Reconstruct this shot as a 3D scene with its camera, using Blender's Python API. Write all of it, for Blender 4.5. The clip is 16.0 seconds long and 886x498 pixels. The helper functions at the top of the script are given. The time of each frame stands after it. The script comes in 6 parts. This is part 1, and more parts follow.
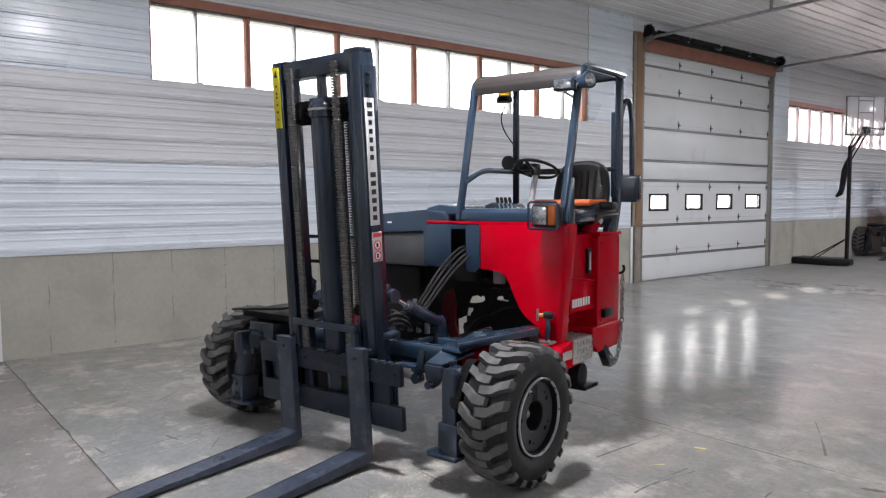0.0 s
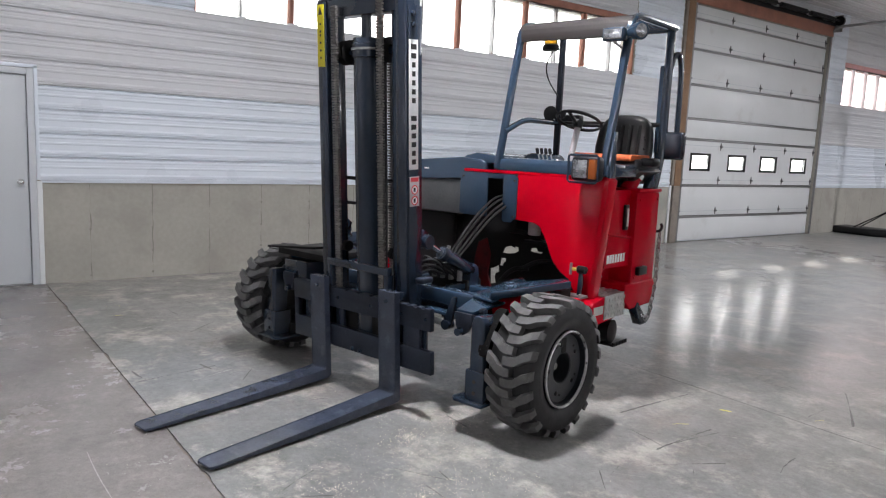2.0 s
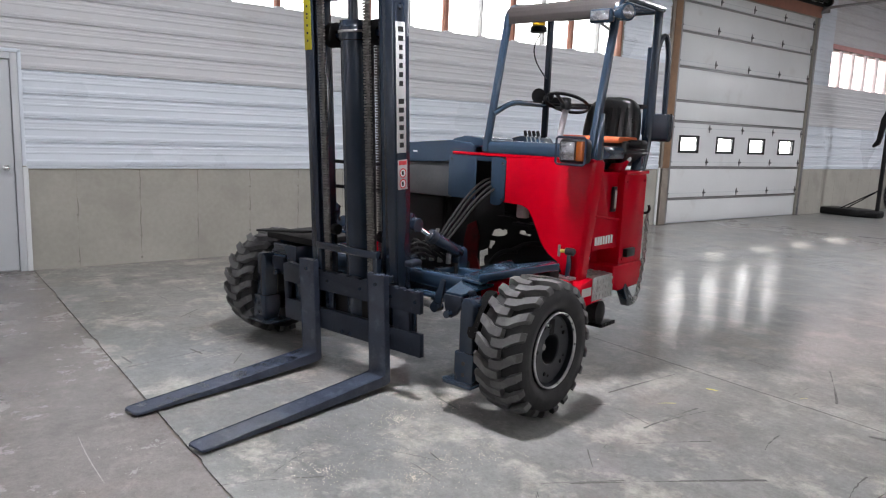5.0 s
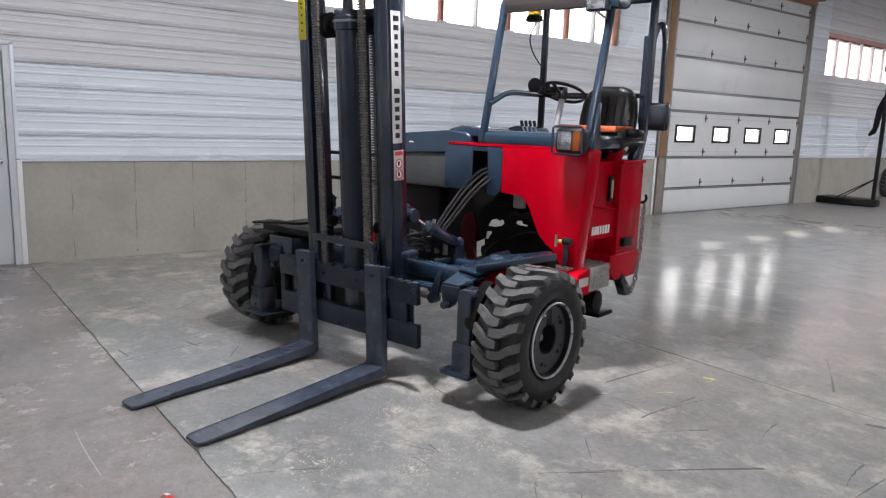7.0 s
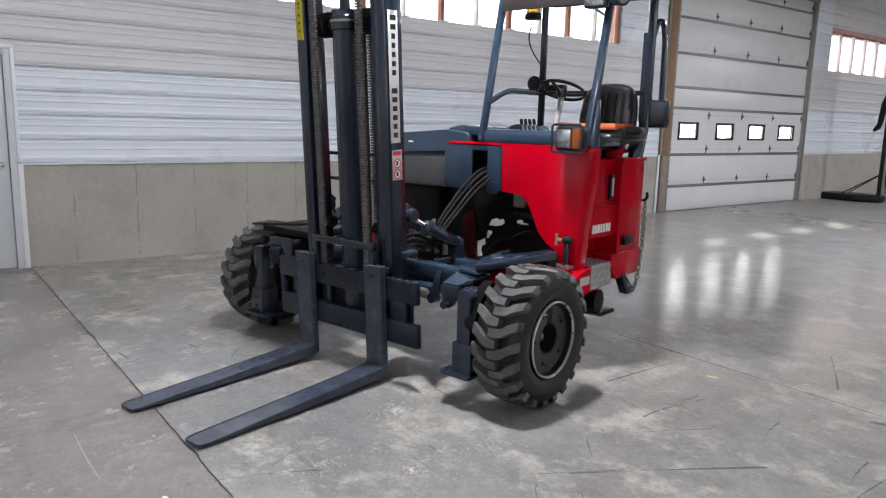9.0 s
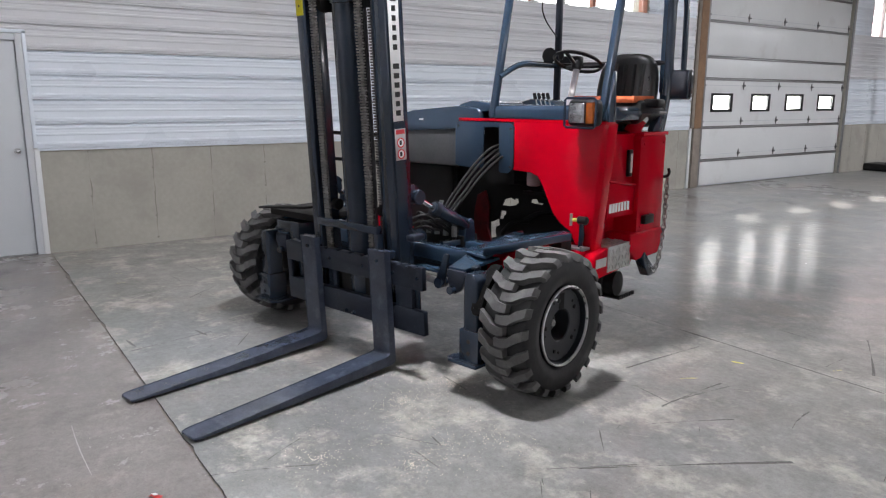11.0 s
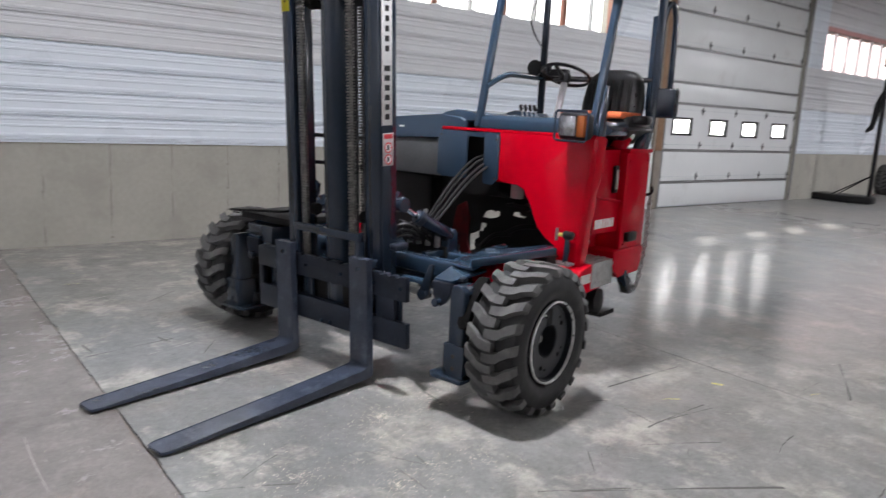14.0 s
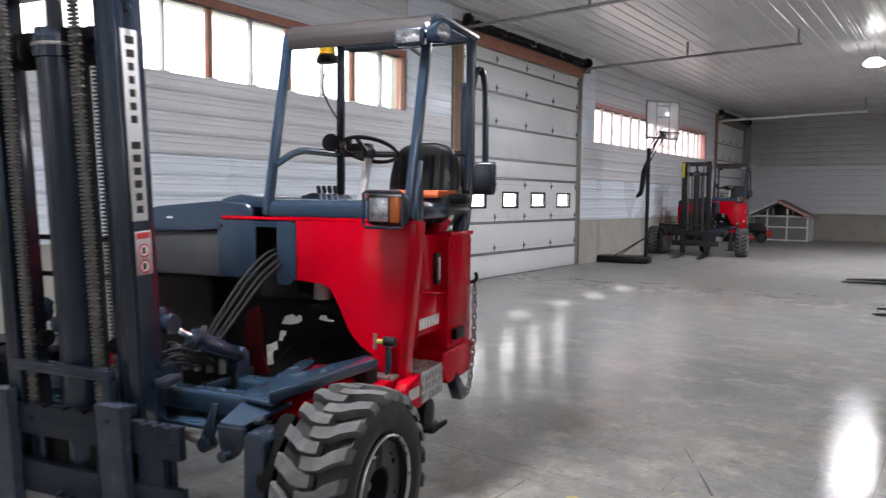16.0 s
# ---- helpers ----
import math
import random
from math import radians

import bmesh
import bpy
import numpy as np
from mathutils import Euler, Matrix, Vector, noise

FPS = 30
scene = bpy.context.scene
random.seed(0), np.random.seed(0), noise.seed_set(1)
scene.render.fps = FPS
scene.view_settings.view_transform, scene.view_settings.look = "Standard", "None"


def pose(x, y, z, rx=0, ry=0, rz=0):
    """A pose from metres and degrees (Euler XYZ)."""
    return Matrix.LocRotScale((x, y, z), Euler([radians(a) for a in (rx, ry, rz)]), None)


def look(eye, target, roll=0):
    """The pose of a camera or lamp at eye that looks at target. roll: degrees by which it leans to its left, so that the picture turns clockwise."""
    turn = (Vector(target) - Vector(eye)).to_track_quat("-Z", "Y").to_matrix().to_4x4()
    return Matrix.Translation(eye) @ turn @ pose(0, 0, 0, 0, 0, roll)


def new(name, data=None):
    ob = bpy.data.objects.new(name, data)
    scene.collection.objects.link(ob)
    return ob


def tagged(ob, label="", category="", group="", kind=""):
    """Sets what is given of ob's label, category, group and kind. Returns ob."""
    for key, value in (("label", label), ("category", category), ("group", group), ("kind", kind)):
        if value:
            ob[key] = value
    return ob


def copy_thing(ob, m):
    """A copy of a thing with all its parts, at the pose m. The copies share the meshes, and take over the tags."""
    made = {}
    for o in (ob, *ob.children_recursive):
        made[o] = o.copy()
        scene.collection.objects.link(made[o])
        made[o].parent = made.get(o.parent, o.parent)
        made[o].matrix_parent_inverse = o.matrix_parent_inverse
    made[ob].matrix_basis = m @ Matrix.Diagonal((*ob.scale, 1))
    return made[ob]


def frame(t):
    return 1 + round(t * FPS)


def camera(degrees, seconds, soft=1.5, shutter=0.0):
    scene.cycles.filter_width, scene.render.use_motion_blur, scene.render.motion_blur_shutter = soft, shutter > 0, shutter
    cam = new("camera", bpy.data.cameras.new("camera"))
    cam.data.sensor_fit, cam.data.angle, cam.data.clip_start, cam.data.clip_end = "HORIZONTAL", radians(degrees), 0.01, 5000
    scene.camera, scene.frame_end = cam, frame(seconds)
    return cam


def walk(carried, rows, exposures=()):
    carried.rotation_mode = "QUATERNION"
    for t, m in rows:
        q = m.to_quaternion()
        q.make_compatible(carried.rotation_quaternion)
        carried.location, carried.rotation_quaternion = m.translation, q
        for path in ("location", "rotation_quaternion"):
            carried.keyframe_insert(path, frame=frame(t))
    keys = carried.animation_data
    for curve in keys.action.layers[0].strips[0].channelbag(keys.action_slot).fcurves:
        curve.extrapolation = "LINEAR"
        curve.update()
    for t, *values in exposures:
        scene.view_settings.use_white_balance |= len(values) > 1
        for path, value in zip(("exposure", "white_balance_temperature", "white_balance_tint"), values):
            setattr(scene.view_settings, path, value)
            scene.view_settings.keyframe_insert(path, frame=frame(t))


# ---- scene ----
cam = camera(63.0, 16.0, soft=1.2, shutter=0.4)
PATH = [
    (0, (0.457, 0.578, 1.575), (-1.099, 1.827, 1.438), -0.3),
    (0.5, (0.458, 0.575, 1.567), (-1.105, 1.813, 1.404), 0.3),
    (1, (0.444, 0.572, 1.567), (-1.125, 1.794, 1.354), 1.4),
    (1.5, (0.439, 0.565, 1.568), (-1.145, 1.762, 1.319), 2.2),
    (2, (0.437, 0.564, 1.567), (-1.158, 1.737, 1.287), 2.6),
    (2.5, (0.437, 0.566, 1.562), (-1.151, 1.748, 1.274), 2.5),
    (3, (0.438, 0.563, 1.567), (-1.156, 1.734, 1.27), 2.6),
    (3.5, (0.443, 0.564, 1.563), (-1.159, 1.725, 1.265), 2.4),
    (4, (0.452, 0.567, 1.563), (-1.136, 1.744, 1.261), 2.3),
    (4.5, (0.457, 0.564, 1.563), (-1.122, 1.751, 1.25), 2.3),
    (7, (0.445, 0.572, 1.557), (-1.12, 1.77, 1.211), 2.0),
    (7.5, (0.45, 0.571, 1.555), (-1.115, 1.765, 1.203), 2.0),
    (8, (0.454, 0.571, 1.552), (-1.113, 1.765, 1.204), 1.7),
    (8.5, (0.456, 0.576, 1.554), (-1.109, 1.773, 1.213), 1.6),
    (11, (0.39, 0.84, 1.549), (-1.227, 1.944, 1.142), 0.2),
    (11.5, (0.413, 0.861, 1.547), (-1.183, 1.997, 1.147), -0.3),
    (12, (0.436, 0.887, 1.54), (-1.116, 2.094, 1.174), -1.4),
    (12.5, (0.438, 0.885, 1.534), (-1.1, 2.116, 1.188), -1.4),
    (13, (0.413, 0.875, 1.518), (-1.141, 2.085, 1.171), -0.7),
    (13.5, (0.298, 0.806, 1.511), (-1.303, 1.935, 1.109), 1.5),
    (14, (0.173, 0.76, 1.504), (-1.369, 1.98, 1.136), 3.0),
    (14.5, (0.029, 0.919, 1.508), (-1.356, 2.328, 1.199), 4.2),
    (15, (-0.177, 1.03, 1.536), (-1.583, 2.423, 1.248), 2.7),
    (15.5, (-0.344, 1.063, 1.52), (-1.625, 2.588, 1.341), 2.1),
    (16, (-0.446, 1.305, 1.531), (-1.616, 2.921, 1.389), 0.6),
]
walk(cam, [(t, look(eye, target, roll)) for t, eye, target, roll in PATH])

# ---- world, daylight and lamps ----
W, E_WALL, NORTH, SOUTH, CEIL = -7.787, 9.0, 33.0, -7.0, 4.85   # inner faces of the hall
world = bpy.data.worlds.new("sky")
scene.world = world
world.use_nodes = True
wn = world.node_tree.nodes
sky = wn.new("ShaderNodeTexSky")
sky.sky_type, sky.sun_disc = "NISHITA", False
sky.sun_elevation, sky.sun_rotation = radians(20.5), radians(318.4)
world.node_tree.links.new(sky.outputs[0], wn["Background"].inputs[0])
wn["Background"].inputs[1].default_value = 0.1
sun = new("sun", bpy.data.lights.new("sun", "SUN"))
sun.data.energy, sun.data.angle, sun.data.color = 13.0, radians(1.5), (1, 0.95, 0.88)
sun.matrix_world = look((-26.7, 30.0, 15.0), (0, 0, 0))
# Only the first lamp is in view; the last two are added fill.
LAMPS = [(-2.2, 19.2), (-2.6, 10.9), (-2.8, 2.8), (-3.4, -5.6), (5.0, 14.6), (-0.9, 23.2)]
LAMP_POWER = 222
DAY_GLOW, DAY_GLOW_DOOR, FILL_GLOW_EAST = 4.2, 12.0, 3.5


# ---- materials ----
def mat(name, color, rough=0.5, metal=0.0, var=0.25, scale=6.0, bump=0.0, fine=60.0, coat=0.0, rvar=0.15, dirt=None, spec=0.5):
    """Principled material: two scales of colour variation, uneven gloss, fine relief, and dirt in patches where given."""
    m = bpy.data.materials.new(name)
    m.use_nodes = True
    n, l = m.node_tree.nodes, m.node_tree.links
    b = n["Principled BSDF"]
    geo = n.new("ShaderNodeTexCoord")
    big, small = n.new("ShaderNodeTexNoise"), n.new("ShaderNodeTexNoise")
    big.inputs["Scale"].default_value, small.inputs["Scale"].default_value = scale, fine
    big.inputs["Detail"].default_value, small.inputs["Detail"].default_value = 5, 3
    l.new(geo.outputs["Object"], big.inputs["Vector"])
    l.new(geo.outputs["Object"], small.inputs["Vector"])
    mixn = n.new("ShaderNodeMix")
    mixn.data_type = "FLOAT"
    mixn.inputs[0].default_value = 0.35
    l.new(big.outputs[0], mixn.inputs[2])
    l.new(small.outputs[0], mixn.inputs[3])
    ramp = n.new("ShaderNodeMapRange")
    ramp.inputs[1].default_value, ramp.inputs[2].default_value = 0.3, 0.7
    ramp.inputs[3].default_value, ramp.inputs[4].default_value = 1 - var, 1 + var * 0.6
    l.new(mixn.outputs[0], ramp.inputs[0])
    col = n.new("ShaderNodeVectorMath")
    col.operation = "SCALE"
    col.inputs[0].default_value = color
    l.new(ramp.outputs[0], col.inputs["Scale"])
    out = col.outputs[0]
    if dirt:
        dn = n.new("ShaderNodeTexNoise")
        dn.inputs["Scale"].default_value, dn.inputs["Detail"].default_value = dirt[1], 8
        l.new(geo.outputs["Object"], dn.inputs["Vector"])
        dr = n.new("ShaderNodeMapRange")
        dr.inputs[1].default_value, dr.inputs[2].default_value, dr.inputs[4].default_value = dirt[2], dirt[2] + 0.14, dirt[3]
        l.new(dn.outputs[0], dr.inputs[0])
        dm = n.new("ShaderNodeMix")
        dm.data_type = "RGBA"
        l.new(dr.outputs[0], dm.inputs[0])
        l.new(out, dm.inputs[6])
        dm.inputs[7].default_value = (*dirt[0], 1)
        out = dm.outputs[2]
    l.new(out, b.inputs["Base Color"])
    rr = n.new("ShaderNodeMapRange")
    rr.inputs[1].default_value, rr.inputs[2].default_value = 0.3, 0.7
    rr.inputs[3].default_value, rr.inputs[4].default_value = max(0.02, rough * (1 - rvar)), min(1, rough * (1 + rvar))
    l.new(big.outputs[0], rr.inputs[0])
    l.new(rr.outputs[0], b.inputs["Roughness"])
    b.inputs["Metallic"].default_value = metal
    b.inputs["Specular IOR Level"].default_value = spec
    b.inputs["Coat Weight"].default_value, b.inputs["Coat Roughness"].default_value = coat, 0.12
    if bump:
        bn = n.new("ShaderNodeBump")
        bn.inputs["Strength"].default_value, bn.inputs["Distance"].default_value = bump, 0.01
        l.new(mixn.outputs[0], bn.inputs["Height"])
        l.new(bn.outputs[0], b.inputs["Normal"])
    return m


def glow(name, color, strength):
    m = bpy.data.materials.new(name)
    m.use_nodes = True
    n = m.node_tree.nodes
    e = n.new("ShaderNodeEmission")
    e.inputs[0].default_value, e.inputs[1].default_value = (*color, 1), strength
    m.node_tree.links.new(e.outputs[0], n["Material Output"].inputs[0])
    return m


def glassy(name, color, rough=0.05, trans=1.0):
    m = mat(name, color, rough, var=0.02, rvar=0.1)
    m.node_tree.nodes["Principled BSDF"].inputs["Transmission Weight"].default_value = trans
    m.node_tree.nodes["Principled BSDF"].inputs["IOR"].default_value = 1.3
    return m


NAVY = mat("navy_paint", (0.018, 0.029, 0.048), 0.22, var=0.18, scale=5, coat=0.4, bump=0.02, dirt=((0.045, 0.05, 0.056), 9, 0.64, 0.35))
CABBLUE = mat("steel_blue_cab_paint", (0.028, 0.052, 0.086), 0.2, var=0.12, scale=4, coat=0.5, bump=0.02)
NAVY_WORN = mat("worn_navy_paint", (0.021, 0.027, 0.041), 0.36, var=0.35, scale=7, bump=0.05, dirt=((0.09, 0.095, 0.11), 17, 0.62, 0.4), spec=0.25)
RED = mat("red_paint", (0.56, 0.001, 0.014), 0.12, var=0.10, scale=3, coat=0.0, bump=0.03, fine=25, spec=0.15)
SHADED_RED = mat("shaded_red_paint", (0.10, 0.003, 0.006), 0.6, var=0.6, scale=9, spec=0.2)
FORKBLUE = mat("scraped_fork_paint", (0.050, 0.062, 0.090), 0.22, var=0.3, scale=9, fine=90, bump=0.05, dirt=((0.14, 0.155, 0.19), 13, 0.56, 0.25))
RUBBER = mat("tyre_rubber", (0.009, 0.009, 0.010), 0.55, var=0.35, scale=9, bump=0.2, dirt=((0.04, 0.039, 0.038), 6, 0.55, 0.5))
TREAD = mat("dusty_tread_rubber", (0.100, 0.099, 0.098), 0.8, var=0.3, scale=11, bump=0.3, dirt=((0.18, 0.178, 0.172), 9, 0.52, 0.6))
RIMDARK = mat("dark_rim_paint", (0.017, 0.020, 0.026), 0.42, var=0.25, scale=12, bump=0.05)
HOUSING = mat("dark_grey_housing", (0.075, 0.077, 0.08), 0.38, var=0.3, scale=5, bump=0.08)
SILVER = mat("bare_rim_steel", (0.70, 0.70, 0.70), 0.3, 0.7, var=0.3, scale=25, bump=0.05)
CHROME = mat("chrome_rod", (0.8, 0.8, 0.8), 0.12, 1.0, var=0.08)
STEEL = mat("steel", (0.42, 0.42, 0.41), 0.38, 0.9, var=0.3, scale=30, bump=0.08)
CHAIN = mat("oiled_chain_steel", (0.21, 0.20, 0.185), 0.45, 0.45, var=0.5, scale=30)
BLACK = mat("black_plastic", (0.009, 0.009, 0.010), 0.4, var=0.25, scale=14, spec=0.3)
BLACKHOSE = mat("hose_rubber", (0.022, 0.022, 0.023), 0.6, var=0.3, scale=18, spec=0.35)
GREYHOSE = mat("grey_hose", (0.020, 0.0195, 0.0195), 0.75, var=0.3, scale=18, spec=0.25)
NEARBLACK = mat("blotchy_near_black", (0.010, 0.0095, 0.0095), 0.65, var=0.5, scale=9, bump=0.1, spec=0.25)
FLAP = mat("black_rubber_flap", (0.006, 0.006, 0.006), 0.8, var=0.3, scale=9, bump=0.1, spec=0.12)
VINYL = mat("black_vinyl", (0.012, 0.012, 0.013), 0.32, var=0.2, scale=20, bump=0.06, fine=120)
ORANGE = mat("orange_webbing", (0.58, 0.115, 0.03), 0.7, var=0.25, scale=30, bump=0.1)
AMBER = mat("amber_lens", (0.30, 0.075, 0.012), 0.2, var=0.15, scale=20, coat=0.5)
BEACON = mat("amber_beacon_lens", (0.62, 0.36, 0.02), 0.25, var=0.1, scale=20, coat=0.5)
LENS = mat("ribbed_lamp_glass", (0.42, 0.43, 0.45), 0.12, 0.75, var=0.8, scale=35, bump=0.3, fine=90, coat=0.5)
DECAL = mat("white_decal", (0.88, 0.88, 0.87), 0.4, var=0.06, scale=12)
INK = mat("black_decal_ink", (0.012, 0.012, 0.012), 0.45)
DECALRED = mat("red_decal_ink", (0.62, 0.04, 0.05), 0.45)
DECALGREY = mat("grey_decal", (0.45, 0.42, 0.42), 0.45)
YELLOW = mat("yellow_decal", (0.75, 0.66, 0.02), 0.45, var=0.1)
YELLOWMARK = mat("yellow_floor_mark", (0.62, 0.55, 0.08), 0.6, var=0.3, scale=30)
TREADPLATE = mat("aluminium_tread_plate", (0.62, 0.62, 0.61), 0.36, 0.85, var=0.3, scale=22, bump=0.1)
REFLECT = mat("reflective_tape", (0.6, 0.58, 0.55), 0.4, var=0.15, scale=20)
SIDING = mat("white_steel_siding", (0.775, 0.835, 0.895), 0.28, 0.0, var=0.03, scale=0.7, bump=0.02, coat=0.1, rvar=0.08)
SIDING_OLD = mat("dusty_white_siding", (0.70, 0.712, 0.728), 0.33, 0.0, var=0.05, scale=0.8, bump=0.03, rvar=0.1, dirt=((0.60, 0.59, 0.57), 1.6, 0.58, 0.3))
SIDING_GREY = mat("weathered_grey_siding", (0.56, 0.555, 0.55), 0.5, 0.0, var=0.1, scale=0.9, bump=0.03, dirt=((0.44, 0.43, 0.42), 1.4, 0.55, 0.4))
CEILING = mat("white_ceiling_steel", (0.78, 0.78, 0.775), 0.22, 0.0, var=0.05, scale=1.0, bump=0.02, rvar=0.15)
CONCRETE_WALL = mat("cast_concrete", (0.40, 0.388, 0.338), 0.85, var=0.16, scale=1.3, bump=0.06, fine=22, dirt=((0.31, 0.295, 0.26), 2.2, 0.54, 0.55))
WOOD = mat("rough_timber", (0.28, 0.17, 0.10), 0.75, var=0.3, scale=7, bump=0.2, fine=50)
WOODGREY = mat("weathered_grey_timber", (0.27, 0.235, 0.20), 0.8, var=0.3, scale=7, bump=0.2, fine=50)
PALEPINK = mat("pale_pinkish_timber", (0.66, 0.36, 0.34), 0.6, var=0.2, scale=6)
REDWOOD = mat("red_brown_timber", (0.36, 0.16, 0.11), 0.7, var=0.3, scale=5, bump=0.2)
DOORWHITE = mat("white_door_enamel", (0.76, 0.78, 0.78), 0.35, var=0.05, scale=1.5, bump=0.01, dirt=((0.55, 0.54, 0.52), 2.5, 0.62, 0.35))
DOORGREY = mat("grey_door_paint", (0.58, 0.61, 0.63), 0.4, var=0.04, scale=1.5)
GALV = mat("galvanised_steel", (0.33, 0.33, 0.33), 0.42, 0.8, var=0.3, scale=18)
SEAM = mat("door_seam_steel", (0.16, 0.16, 0.16), 0.5, 0.6, var=0.25, scale=10)
PANE = glassy("window_pane", (0.96, 0.97, 0.97), 0.03)
BOARDGLASS = mat("acrylic_backboard", (0.85, 0.86, 0.88), 0.15, var=0.05)
BOARDGLASS.node_tree.nodes["Principled BSDF"].inputs["Alpha"].default_value = 0.38
DAYLIGHT = glow("daylight", (1.0, 0.99, 0.98), DAY_GLOW)
DAYLIGHT_DOOR = glow("daylight_at_door", (1.0, 0.98, 0.96), DAY_GLOW_DOOR)
FILL_EAST = glow("east_fill_glow", (0.97, 0.96, 1.0), FILL_GLOW_EAST)
DAYLIGHT_ROSE = glow("rosy_daylight", (1.0, 0.78, 0.79), 4.0)
BULB = glow("lit_diffuser", (1.0, 0.98, 0.94), 40)
ACRYLIC = glow("lit_acrylic_reflector", (1.0, 0.98, 0.96), 9)
NOSEBROWN = mat("brown_grey_roof_paint", (0.036, 0.030, 0.028), 0.62, var=0.2, scale=5, spec=0.3)
SHINGLE = mat("brown_shingle", (0.30, 0.24, 0.20), 0.9, var=0.4, scale=10, bump=0.2)
DIMMED_PAINT = mat("dimmed_machine_paint", (0.013, 0.014, 0.018), 0.4, var=0.3, scale=6, bump=0.04)
MESHDARK = mat("grey_mesh_screen", (0.20, 0.20, 0.20), 0.8, var=0.3, scale=30)
MOWERRED = mat("mower_red", (0.45, 0.02, 0.02), 0.35, var=0.15)
JOINTGRIME = mat("form_joint_grime", (0.275, 0.26, 0.228), 0.9, var=0.3, scale=14)
JOINTDIRT = mat("dirt_in_floor_joint", (0.17, 0.145, 0.125), 0.95, var=0.4, scale=20, bump=0.3)
DUST = mat("pale_grit", (0.74, 0.66, 0.55), 0.9, var=0.35, scale=30)
SCRATCH = mat("pale_scratch", (0.34, 0.32, 0.30), 0.8, var=0.3, scale=30)
SCRAP = mat("red_paper_scrap", (0.5, 0.03, 0.03), 0.5, var=0.2, scale=60)
SCUFF = mat("black_tyre_scuff", (0.085, 0.079, 0.073), 0.6, var=0.5, scale=40)
sn, sl = SCUFF.node_tree.nodes, SCUFF.node_tree.links
patchy, cover, coord = sn.new("ShaderNodeTexNoise"), sn.new("ShaderNodeMapRange"), sn.new("ShaderNodeTexCoord")
patchy.inputs["Scale"].default_value, patchy.inputs["Detail"].default_value, patchy.inputs["Roughness"].default_value = 55, 5, 0.75
cover.inputs[1].default_value, cover.inputs[2].default_value, cover.inputs[3].default_value, cover.inputs[4].default_value = 0.34, 0.50, 0.15, 0.95
sl.new(coord.outputs["Object"], patchy.inputs["Vector"])
sl.new(patchy.outputs[0], cover.inputs[0])
sl.new(cover.outputs[0], sn["Principled BSDF"].inputs["Alpha"])     # worn through in patches


